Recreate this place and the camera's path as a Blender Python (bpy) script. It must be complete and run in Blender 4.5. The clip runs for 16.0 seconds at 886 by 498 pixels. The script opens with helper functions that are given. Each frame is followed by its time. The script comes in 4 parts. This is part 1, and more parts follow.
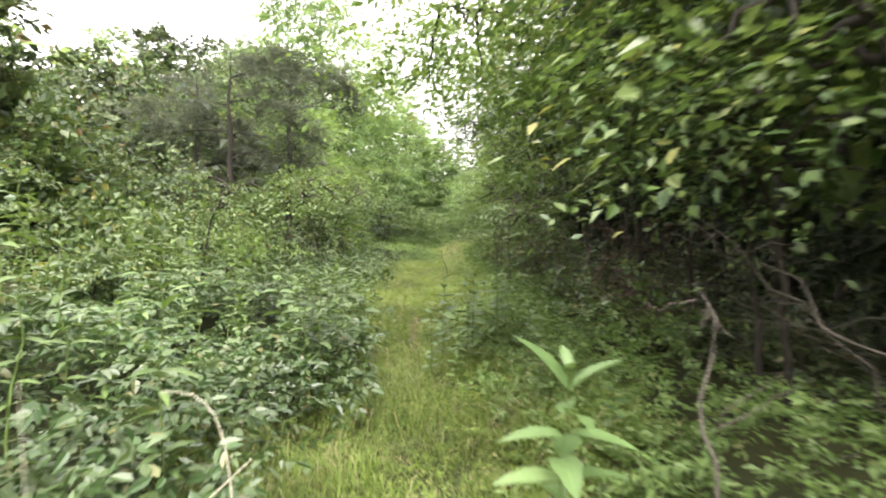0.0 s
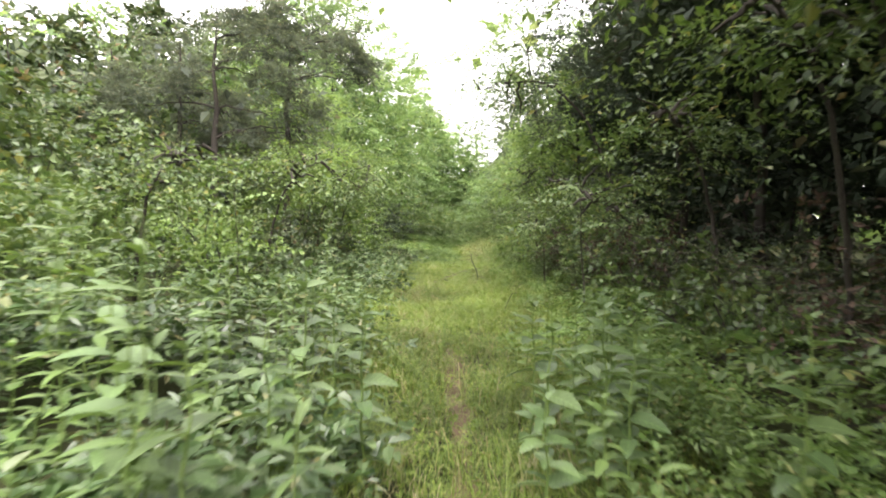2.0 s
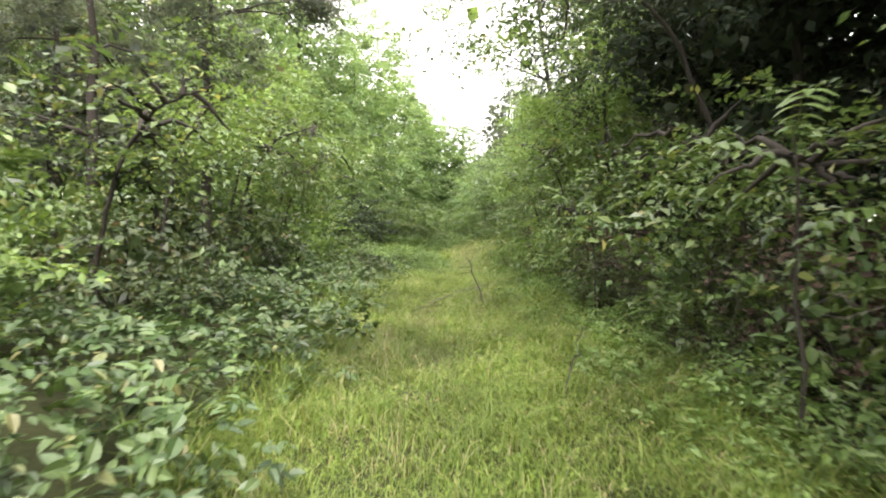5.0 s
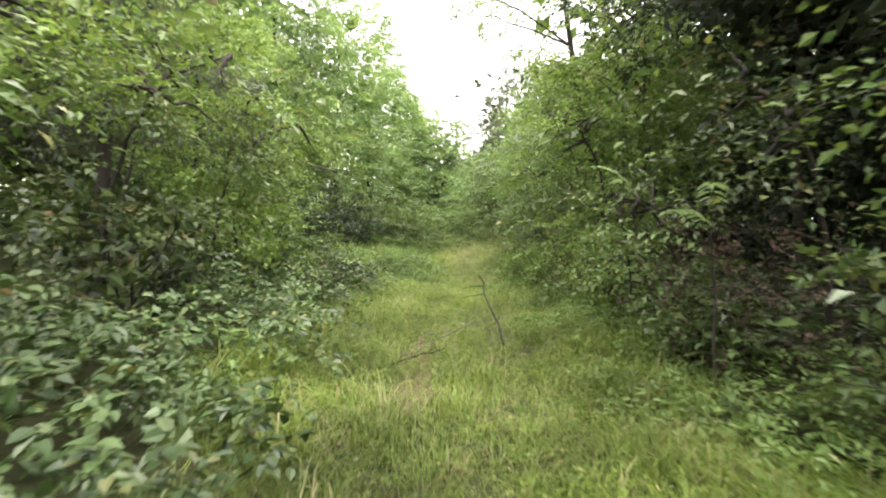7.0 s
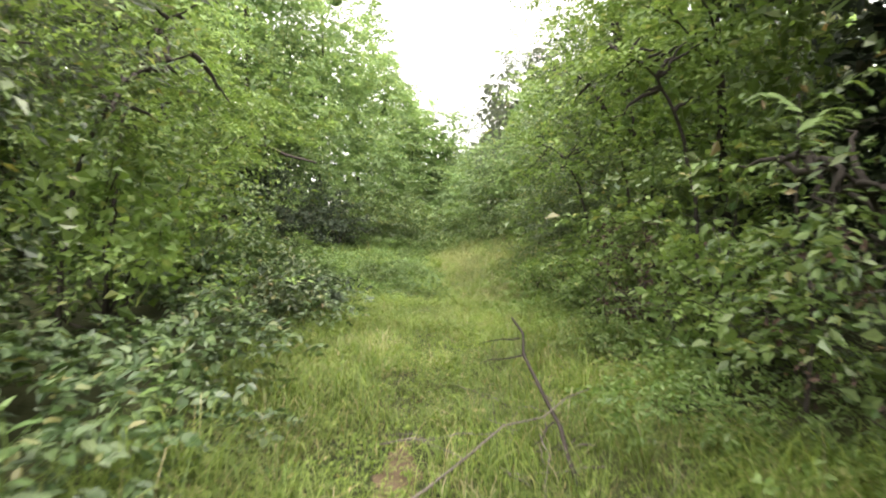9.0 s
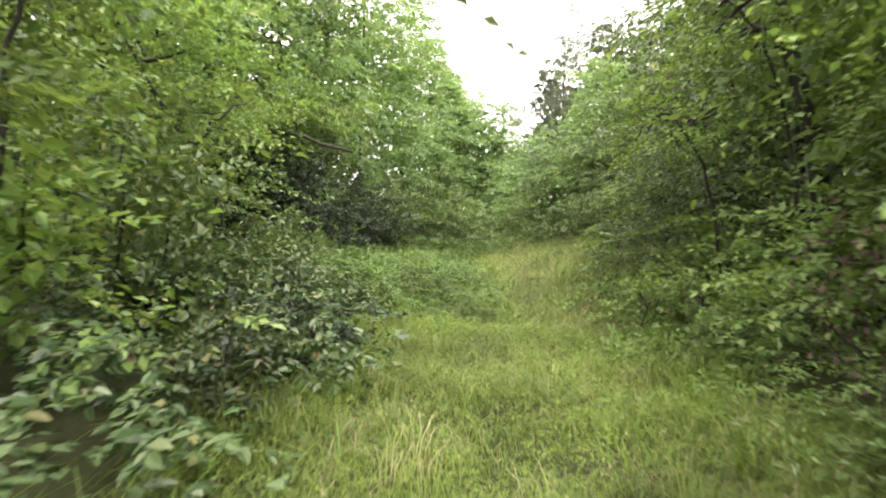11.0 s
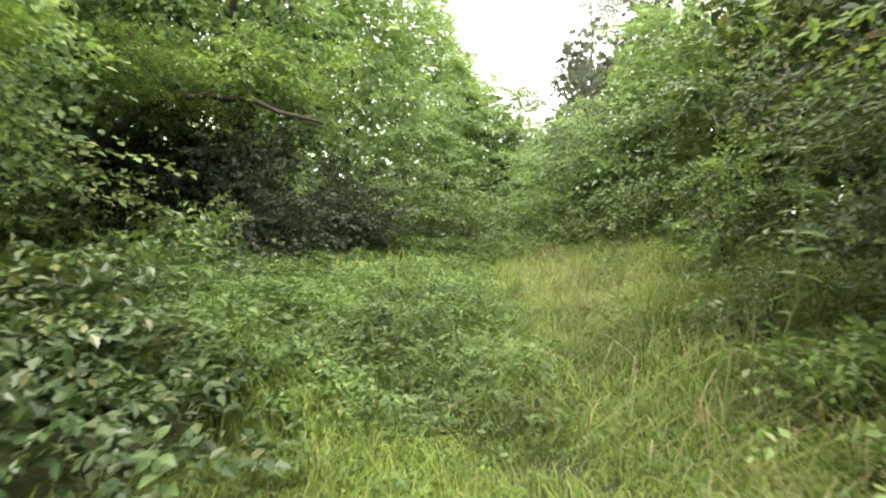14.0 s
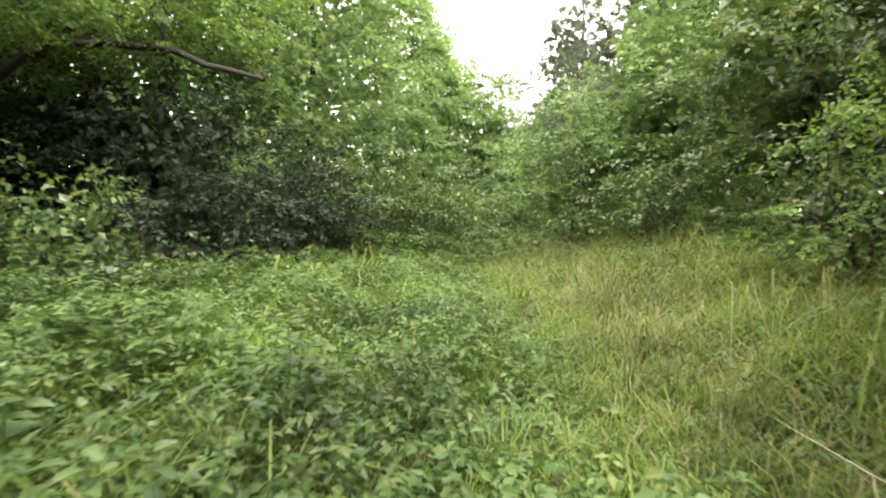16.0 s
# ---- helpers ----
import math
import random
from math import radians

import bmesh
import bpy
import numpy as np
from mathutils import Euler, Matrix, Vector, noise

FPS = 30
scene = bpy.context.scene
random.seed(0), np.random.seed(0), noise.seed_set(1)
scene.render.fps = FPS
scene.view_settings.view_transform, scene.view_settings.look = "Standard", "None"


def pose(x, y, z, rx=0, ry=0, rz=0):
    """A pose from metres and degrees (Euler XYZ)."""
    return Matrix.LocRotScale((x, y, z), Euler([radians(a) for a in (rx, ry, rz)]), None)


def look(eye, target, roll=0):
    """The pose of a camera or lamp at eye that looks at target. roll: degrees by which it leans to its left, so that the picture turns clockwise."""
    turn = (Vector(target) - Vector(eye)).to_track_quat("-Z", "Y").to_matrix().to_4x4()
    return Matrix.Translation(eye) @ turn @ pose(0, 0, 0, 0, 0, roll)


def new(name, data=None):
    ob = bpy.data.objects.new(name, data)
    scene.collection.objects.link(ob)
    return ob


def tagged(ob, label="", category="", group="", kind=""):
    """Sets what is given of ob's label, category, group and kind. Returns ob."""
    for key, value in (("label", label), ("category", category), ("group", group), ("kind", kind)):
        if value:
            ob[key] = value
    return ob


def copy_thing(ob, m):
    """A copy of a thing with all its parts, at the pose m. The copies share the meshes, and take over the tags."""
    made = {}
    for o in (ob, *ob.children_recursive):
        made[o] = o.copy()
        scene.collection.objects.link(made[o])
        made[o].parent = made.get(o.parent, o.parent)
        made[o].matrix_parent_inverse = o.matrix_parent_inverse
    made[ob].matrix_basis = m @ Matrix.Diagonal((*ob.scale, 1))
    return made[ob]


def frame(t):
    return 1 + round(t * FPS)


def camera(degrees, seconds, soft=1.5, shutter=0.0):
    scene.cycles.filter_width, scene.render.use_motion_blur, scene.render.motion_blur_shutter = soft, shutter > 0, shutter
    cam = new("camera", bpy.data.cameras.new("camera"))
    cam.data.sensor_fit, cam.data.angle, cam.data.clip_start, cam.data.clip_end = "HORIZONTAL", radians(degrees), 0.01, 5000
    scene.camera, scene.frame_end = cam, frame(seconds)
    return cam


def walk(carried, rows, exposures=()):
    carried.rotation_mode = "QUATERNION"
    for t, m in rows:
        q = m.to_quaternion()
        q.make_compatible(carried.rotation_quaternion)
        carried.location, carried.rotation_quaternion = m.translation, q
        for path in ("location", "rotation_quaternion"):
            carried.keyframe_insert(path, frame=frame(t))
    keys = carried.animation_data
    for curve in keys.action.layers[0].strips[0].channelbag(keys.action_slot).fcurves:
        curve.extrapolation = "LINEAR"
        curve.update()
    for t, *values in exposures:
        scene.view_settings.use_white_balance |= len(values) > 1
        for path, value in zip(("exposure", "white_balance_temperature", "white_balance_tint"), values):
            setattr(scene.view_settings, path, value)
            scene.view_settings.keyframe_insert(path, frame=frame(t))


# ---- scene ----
cam = camera(80.0, 16.0, soft=2.0, shutter=0.5)
PATH = [
    (0, (0.309, -0.123, 1.484), (0.351, 1.875, 1.422), -0.2),
    (0.5, (0.175, 0.932, 1.405), (0.129, 2.93, 1.344), 0.0),
    (1, (-0.026, 1.915, 1.254), (-0.076, 3.914, 1.194), 0.4),
    (1.5, (-0.083, 2.737, 1.217), (-0.109, 4.736, 1.158), 0.2),
    (2, (-0.083, 3.613, 1.318), (-0.094, 5.612, 1.258), 0.2),
    (2.5, (-0.164, 4.52, 1.312), (-0.167, 6.519, 1.252), 0.3),
    (3, (-0.147, 5.348, 1.266), (-0.132, 7.347, 1.207), 0.2),
    (3.5, (-0.192, 6.192, 1.225), (-0.161, 8.191, 1.166), 0.3),
    (4, (-0.174, 7.107, 1.303), (-0.142, 9.106, 1.244), 0.2),
    (4.5, (-0.156, 8.008, 1.341), (-0.11, 10.006, 1.284), 0.2),
    (5, (-0.185, 8.883, 1.317), (-0.134, 10.881, 1.26), 0.3),
    (5.2, (-0.175, 9.179, 1.334), (-0.121, 11.178, 1.279), 0.4),
    (7.3, (-0.221, 13.18, 1.365), (-0.133, 15.177, 1.307), 0.8),
    (7.5, (-0.241, 13.565, 1.412), (-0.155, 15.562, 1.351), 0.8),
    (8, (-0.17, 14.461, 1.394), (-0.081, 16.458, 1.333), 0.5),
    (8.5, (-0.1, 15.342, 1.347), (-0.007, 17.339, 1.285), 0.3),
    (9, (-0.068, 16.204, 1.401), (0.031, 18.201, 1.338), 0.3),
    (9.5, (-0.006, 17.074, 1.473), (0.074, 19.072, 1.41), 0.5),
    (10, (-0.132, 17.776, 1.349), (-0.131, 19.775, 1.293), 0.4),
    (10.2, (-0.274, 18.037, 1.363), (-0.286, 20.036, 1.305), 0.4),
    (12.3, (-0.053, 22.17, 1.454), (-0.216, 24.162, 1.382), 0.6),
    (12.5, (-0.026, 22.507, 1.496), (-0.186, 24.499, 1.427), 0.3),
    (13, (-0.126, 23.425, 1.412), (-0.274, 25.418, 1.343), 0.3),
    (13.5, (-0.153, 24.339, 1.345), (-0.285, 26.333, 1.275), 0.4),
    (14, (-0.193, 25.19, 1.39), (-0.31, 27.186, 1.321), 0.3),
    (14.5, (-0.347, 26.091, 1.381), (-0.449, 28.087, 1.309), 0.5),
    (15, (-0.403, 27.022, 1.33), (-0.48, 29.019, 1.26), 0.4),
    (15.5, (-0.49, 27.923, 1.28), (-0.544, 29.921, 1.209), 0.4),
    (16, (-0.524, 28.739, 1.241), (-0.545, 30.737, 1.169), 0.5),
]
walk(cam, [(t, look(eye, aim, roll)) for t, eye, aim, roll in PATH],
     [(0, 1.78, 6350, 16), (9, 1.78, 6450, 15), (16, 1.78, 6500, 12)])

# ---- world and light: bright overcast, high cloud ----
world = bpy.data.worlds.new("overcast_sky")
scene.world = world
world.use_nodes = True
wn, wl = world.node_tree.nodes, world.node_tree.links
wn.clear()
sky = wn.new("ShaderNodeTexSky")
sky.sky_type = "NISHITA"
sky.sun_disc = False
sky.sun_elevation = radians(62)
sky.sun_rotation = radians(176)
sky.dust_density = 6.0
cloud = wn.new("ShaderNodeMix")
cloud.data_type = "RGBA"
cloud.inputs["Factor"].default_value = 0.75
cloud.inputs["B"].default_value = (10.4, 10.0, 9.2, 1)
background = wn.new("ShaderNodeBackground")
background.inputs["Strength"].default_value = 0.14
world_out = wn.new("ShaderNodeOutputWorld")
wl.new(sky.outputs["Color"], cloud.inputs["A"])
wl.new(cloud.outputs["Result"], background.inputs["Color"])
wl.new(background.outputs["Background"], world_out.inputs["Surface"])
sun = new("sun", bpy.data.lights.new("sun", "SUN"))
sun.data.energy = 2.0
sun.data.angle = radians(40)
sun.data.color = (1.0, 0.97, 0.9)
sun.matrix_world = look((0.5, -6.5, 14), (0, 1, 0))


# ---- materials ----
def ramp_colours(nodes, stops):
    ramp = nodes.new("ShaderNodeValToRGB")
    while len(ramp.color_ramp.elements) < len(stops):
        ramp.color_ramp.elements.new(0.5)
    for el, (at, c) in zip(ramp.color_ramp.elements, stops):
        el.position = at
        el.color = (*c, 1)
    return ramp


def leaf_material(name, dark, mid, light, odd, through_light=0.35, rough=0.5, gloss=0.35):
    """A leaf surface: each leaf has its own tone, patches of the stand differ, light comes through."""
    mat = bpy.data.materials.new(name)
    mat.use_nodes = True
    n, l = mat.node_tree.nodes, mat.node_tree.links
    n.clear()
    geo = n.new("ShaderNodeNewGeometry")
    ramp = ramp_colours(n, [(0.0, dark), (0.45, mid), (0.93, light), (0.985, odd)])
    l.new(geo.outputs["Random Per Island"], ramp.inputs["Fac"])
    patch = n.new("ShaderNodeTexNoise")
    patch.inputs["Scale"].default_value = 0.55
    patch.inputs["Detail"].default_value = 3
    l.new(geo.outputs["Position"], patch.inputs["Vector"])
    span = n.new("ShaderNodeMapRange")
    span.inputs["From Min"].default_value, span.inputs["From Max"].default_value = 0.3, 0.7
    span.inputs["To Min"].default_value, span.inputs["To Max"].default_value = 0.58, 1.42
    l.new(patch.outputs["Fac"], span.inputs["Value"])
    vein = n.new("ShaderNodeTexNoise")
    vein.inputs["Scale"].default_value = 60
    l.new(geo.outputs["Position"], vein.inputs["Vector"])
    vspan = n.new("ShaderNodeMapRange")
    vspan.inputs["To Min"].default_value, vspan.inputs["To Max"].default_value = 0.8, 1.2
    l.new(vein.outputs["Fac"], vspan.inputs["Value"])
    both = n.new("ShaderNodeMath")
    both.operation = "MULTIPLY"
    l.new(span.outputs["Result"], both.inputs[0])
    l.new(vspan.outputs["Result"], both.inputs[1])
    tone = n.new("ShaderNodeHueSaturation")
    l.new(ramp.outputs["Color"], tone.inputs["Color"])
    l.new(both.outputs["Value"], tone.inputs["Value"])
    body = n.new("ShaderNodeBsdfPrincipled")
    body.inputs["Roughness"].default_value = rough
    body.inputs["Specular IOR Level"].default_value = gloss
    l.new(tone.outputs["Color"], body.inputs["Base Color"])
    glow = n.new("ShaderNodeBsdfTranslucent")
    warm = n.new("ShaderNodeMix")
    warm.data_type, warm.blend_type = "RGBA", "MULTIPLY"
    warm.inputs["Factor"].default_value = 1.0
    warm.inputs["B"].default_value = (1.22, 1.2, 0.7, 1)
    l.new(tone.outputs["Color"], warm.inputs["A"])
    l.new(warm.outputs["Result"], glow.inputs["Color"])
    mix = n.new("ShaderNodeMixShader")
    mix.inputs["Fac"].default_value = through_light
    l.new(body.outputs["BSDF"], mix.inputs[1])
    l.new(glow.outputs["BSDF"], mix.inputs[2])
    out = n.new("ShaderNodeOutputMaterial")
    l.new(mix.outputs["Shader"], out.inputs["Surface"])
    return mat


def rough_material(name, dark, light, scale, bump=0.4, rough=0.9, stretch=(1, 1, 1), fine=30):
    """Bark, soil and dead wood: two scales of mottling and relief."""
    mat = bpy.data.materials.new(name)
    mat.use_nodes = True
    n, l = mat.node_tree.nodes, mat.node_tree.links
    body = n["Principled BSDF"]
    body.inputs["Roughness"].default_value = rough
    body.inputs["Specular IOR Level"].default_value = 0.2
    geo = n.new("ShaderNodeNewGeometry")
    place = n.new("ShaderNodeMapping")
    place.inputs["Scale"].default_value = stretch
    l.new(geo.outputs["Position"], place.inputs["Vector"])
    big = n.new("ShaderNodeTexNoise")
    big.inputs["Scale"].default_value, big.inputs["Detail"].default_value = scale, 5
    small = n.new("ShaderNodeTexNoise")
    small.inputs["Scale"].default_value, small.inputs["Detail"].default_value = scale * fine, 4
    mixed = n.new("ShaderNodeMix")
    mixed.inputs["Factor"].default_value = 0.45
    for tex in (big, small):
        l.new(place.outputs["Vector"], tex.inputs["Vector"])
    l.new(big.outputs["Fac"], mixed.inputs["A"])
    l.new(small.outputs["Fac"], mixed.inputs["B"])
    ramp = ramp_colours(n, [(0.32, dark), (0.68, light)])
    l.new(mixed.outputs["Result"], ramp.inputs["Fac"])
    l.new(ramp.outputs["Color"], body.inputs["Base Color"])
    relief = n.new("ShaderNodeBump")
    relief.inputs["Strength"].default_value = bump
    relief.inputs["Distance"].default_value = 0.02
    l.new(mixed.outputs["Result"], relief.inputs["Height"])
    l.new(relief.outputs["Normal"], body.inputs["Normal"])
    return mat


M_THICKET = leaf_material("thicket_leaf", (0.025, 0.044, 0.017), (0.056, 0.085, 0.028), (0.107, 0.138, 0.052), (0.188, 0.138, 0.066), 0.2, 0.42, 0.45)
M_SHRUB = leaf_material("shrub_leaf", (0.056, 0.102, 0.033), (0.099, 0.153, 0.047), (0.150, 0.205, 0.070), (0.227, 0.224, 0.070), 0.33, 0.36, 0.55)
M_HERB = leaf_material("herb_leaf", (0.040, 0.080, 0.024), (0.077, 0.129, 0.044), (0.128, 0.174, 0.080), (0.190, 0.188, 0.080), 0.28, 0.36, 0.6)
M_WEED = leaf_material("weed_leaf", (0.094, 0.163, 0.040), (0.140, 0.223, 0.057), (0.198, 0.282, 0.097), (0.250, 0.267, 0.103), 0.35, 0.45, 0.4)
M_GRASS = leaf_material("grass_blade", (0.084, 0.138, 0.024), (0.140, 0.204, 0.036), (0.205, 0.268, 0.060), (0.32, 0.275, 0.13), 0.4, 0.5, 0.35)
M_DRY = leaf_material("dry_grass_blade", (0.19, 0.19, 0.085), (0.27, 0.25, 0.125), (0.36, 0.32, 0.19), (0.43, 0.36, 0.25), 0.35, 0.6, 0.25)
# light poplar green, made paler and bluer to paint in distance haze
M_HAZY_POPLAR = leaf_material("hazy_poplar_leaf", (0.135, 0.215, 0.090), (0.200, 0.295, 0.130), (0.260, 0.360, 0.170), (0.32, 0.38, 0.17), 0.5, 0.5, 0.35)
M_CEDAR = leaf_material("cedar_foliage", (0.070, 0.085, 0.073), (0.103, 0.122, 0.098), (0.144, 0.169, 0.131), (0.175, 0.163, 0.125), 0.45, 0.7, 0.2)
# leaf colour darkened to carry the deep shade of hollows and canopies
M_SHADE = leaf_material("shaded_leaf", (0.027, 0.038, 0.026), (0.043, 0.059, 0.037), (0.064, 0.084, 0.053), (0.096, 0.088, 0.064), 0.22, 0.7, 0.2)
M_BANK = leaf_material("bank_leaf", (0.038, 0.072, 0.024), (0.070, 0.116, 0.040), (0.115, 0.165, 0.062), (0.18, 0.18, 0.07), 0.25, 0.42, 0.45)
M_CLEAR = leaf_material("clearing_weed_leaf", (0.060, 0.112, 0.032), (0.102, 0.168, 0.048), (0.150, 0.222, 0.070), (0.21, 0.23, 0.08), 0.36, 0.45, 0.4)
M_BRIGHT = leaf_material("sapling_leaf", (0.109, 0.179, 0.051), (0.166, 0.251, 0.069), (0.229, 0.327, 0.107), (0.297, 0.338, 0.125), 0.42, 0.45, 0.4)
M_DEADLEAF = leaf_material("withered_leaf", (0.036, 0.026, 0.023), (0.073, 0.050, 0.040), (0.125, 0.089, 0.068), (0.177, 0.129, 0.103), 0.15, 0.8, 0.1)


def veined_material(name, dark, mid, light, through_light=0.25, rough=0.42, gloss=0.5):
    """A large single leaf: pale midrib, slanting side veins, a tone of its own for each leaf."""
    mat = leaf_material(name, dark, mid, light, light, through_light, rough, gloss)
    n, l = mat.node_tree.nodes, mat.node_tree.links
    info = n.new("ShaderNodeObjectInfo")
    ramp = next(k for k in n if k.type == "VALTORGB")
    l.new(info.outputs["Random"], ramp.inputs["Fac"])
    coord = n.new("ShaderNodeTexCoord")
    axes = n.new("ShaderNodeSeparateXYZ")
    l.new(coord.outputs["Object"], axes.inputs["Vector"])

    def math_node(op, a, c):
        node = n.new("ShaderNodeMath")
        node.operation = op
        for i, val in enumerate((a, c)):
            if isinstance(val, float):
                node.inputs[i].default_value = val
            elif val is not None:
                l.new(val, node.inputs[i])
        return node.outputs["Value"]
    across = math_node("ABSOLUTE", axes.outputs["X"], None)
    slant = math_node("SUBTRACT", axes.outputs["Y"], math_node("MULTIPLY", across, 0.9))
    side = math_node("POWER", math_node("ABSOLUTE", math_node("SINE", math_node("MULTIPLY", slant, 210.0), None), None), 6.0)
    rib = math_node("LESS_THAN", across, 0.0011)
    marks = math_node("ADD", math_node("MULTIPLY", side, -0.22), math_node("MULTIPLY", rib, 0.5))
    tone = next(k for k in n if k.type == "HUE_SAT")
    old = tone.inputs["Value"].links[0].from_socket
    l.new(math_node("ADD", old, marks), tone.inputs["Value"])
    return mat


M_BROAD = veined_material("broad_weed_leaf", (0.080, 0.140, 0.036), (0.118, 0.188, 0.052), (0.160, 0.235, 0.075), 0.3, 0.45, 0.4)
M_NARROW = veined_material("narrow_weed_leaf", (0.095, 0.155, 0.04), (0.13, 0.205, 0.055), (0.165, 0.245, 0.075), 0.3)
M_PALE = veined_material("pale_weed_leaf", (0.085, 0.142, 0.048), (0.115, 0.180, 0.064), (0.155, 0.225, 0.088), 0.3, 0.45, 0.45)
M_BARK = rough_material("bark", (0.018, 0.016, 0.013), (0.068, 0.058, 0.048), 4, 0.7, 0.9, (1, 1, 0.25))
M_TWIG = rough_material("dead_twig_bark", (0.07, 0.06, 0.05), (0.21, 0.18, 0.155), 8, 0.4, 0.9)
M_STALK = rough_material("green_stalk", (0.10, 0.16, 0.04), (0.17, 0.23, 0.07), 10, 0.2, 0.6)
M_STRAW = rough_material("straw_stalk", (0.42, 0.38, 0.28), (0.66, 0.62, 0.50), 10, 0.2, 0.7)
M_SOIL = rough_material("leaf_litter_soil", (0.019, 0.027, 0.009), (0.055, 0.056, 0.022), 1.2, 0.8, 0.95, (1, 1, 1), 18)
M_DIRT = rough_material("trodden_dirt", (0.055, 0.042, 0.025), (0.17, 0.12, 0.075), 3, 0.6, 0.95)


# ---- building helpers ----
def ground_z(x, y):
    """Height of the ground: a flat track that dips and rises a little between low banks."""
    x, y = np.asarray(x, float), np.asarray(y, float)
    base = np.interp(y, [-60, 0, 10, 24, 30, 40, 55, 70, 120, 400], [-0.3, -0.18, -0.18, -0.14, -0.36, -0.2, -0.22, -0.1, 2.5, 8.0])
    bank = 0.30 * np.clip((np.abs(x - 0.4) - 1.6) / 2.5, 0, 1) + 0.03 * np.clip(np.abs(x) - 4, 0, 60)
    rise = 0.5 * np.clip((x - 1.0) / 3.6, 0, 1) * np.clip((y - 27) / 6, 0, 1) * np.clip((60 - y) / 10, 0, 1)
    lumps = 0.05 * np.sin(1.7 * x + 0.6 * y) * np.sin(1.1 * y - 0.5 * x) + 0.03 * np.sin(3.9 * x - 1.3) * np.sin(3.1 * y)
    return base + bank + rise + lumps


def unit(v):
    return v / np.maximum(np.linalg.norm(v, axis=-1, keepdims=True), 1e-9)


def mesh_from(name, verts, faces, mat, smooth=False):
    """verts (N, 3) and faces (M, k) as arrays; quick for very many faces."""
    me = bpy.data.meshes.new(name)
    verts, faces = np.asarray(verts, np.float32), np.asarray(faces, np.int32)
    k = faces.shape[1]
    me.vertices.add(len(verts))
    me.vertices.foreach_set("co", verts.ravel())
    me.loops.add(faces.size)
    me.loops.foreach_set("vertex_index", faces.ravel())
    me.polygons.add(len(faces))
    me.polygons.foreach_set("loop_start", np.arange(0, faces.size, k, dtype=np.int32))
    me.polygons.foreach_set("use_smooth", np.full(len(faces), smooth))
    me.update(calc_edges=True)
    me.materials.append(mat)
    return me


def part(name, me, parent, label=""):
    ob = new(name, me)
    ob.parent = parent
    return tagged(ob, label) if label else ob


def thing(name, at, label, category, group=""):
    ob = new(name)
    ob.empty_display_size = 0.2
    ob.location = at
    return tagged(ob, label, category, group)


def leaf_quads(rng, base, axis, normal, length, width, rounded):
    """Leaves folded on the midrib: a lozenge each, or a fuller six-cornered blade."""
    count = len(base)
    axis = unit(axis)
    side = unit(np.cross(axis, normal))
    normal = np.cross(side, axis)
    length, width = length[:, None], width[:, None]
    droop = normal * length * rng.uniform(-0.05, 0.28, (count, 1))
    cup = normal * width * rng.uniform(0.05, 0.30, (count, 1))
    tip = base + axis * length - droop
    if not rounded:
        mid = base + axis * length * 0.45 + cup - droop * 0.2
        v = np.stack([base, mid + side * width / 2, tip, mid - side * width / 2], 1).reshape(-1, 3)
        return v, np.arange(count * 4).reshape(-1, 4)
    low = base + axis * length * 0.27 + cup - droop * 0.08
    high = base + axis * length * 0.66 + cup * 0.8 - droop * 0.45
    v = np.stack([base, low + side * width * 0.48, high + side * width * 0.38, tip,
                  high - side * width * 0.38, low - side * width * 0.48], 1).reshape(-1, 3)
    start = np.arange(count)[:, None] * 6
    return v, np.concatenate([start + [0, 1, 2, 3], start + [0, 3, 4, 5]])


UP = np.array([0.0, 0.0, 1.0])


def sprays(rng, at, way, reach, each, length, aspect, droop=0.35, rounded=False, lay=0.4, light=None):
    """Twigs with leaves set left and right along them; gives vertices and faces of the leaves."""
    count = len(at)
    way = unit(way)
    top = unit(UP + (0 if light is None else 0.45 * unit(np.asarray(light, float))) + lay * rng.normal(size=(count, 3)))
    side = unit(np.cross(way, top))
    nor = np.cross(side, way)
    s = np.clip((np.arange(each)[None, :] + rng.uniform(0, 0.9, (count, each))) / each, 0.05, 1.0)[..., None]
    hand = np.where(np.arange(each) % 2, 1.0, -1.0)[None, :, None]
    reach = reach[:, None, None]
    w, sd, nr = way[:, None], side[:, None], nor[:, None]
    base = at[:, None] + w * s * reach - UP * droop * s ** 2 * reach
    axis = w * (0.35 + 0.65 * s) + sd * hand * (1.15 - 0.7 * s) - UP * 0.22 + 0.22 * rng.normal(size=(count, each, 3))
    normal = nr + 0.6 * lay * rng.normal(size=(count, each, 3))
    total = count * each
    ln = length * rng.uniform(0.6, 1.25, total)
    return leaf_quads(rng, base.reshape(-1, 3), axis.reshape(-1, 3), unit(normal.reshape(-1, 3)), ln,
                      ln * aspect * rng.uniform(0.8, 1.2, total), rounded)


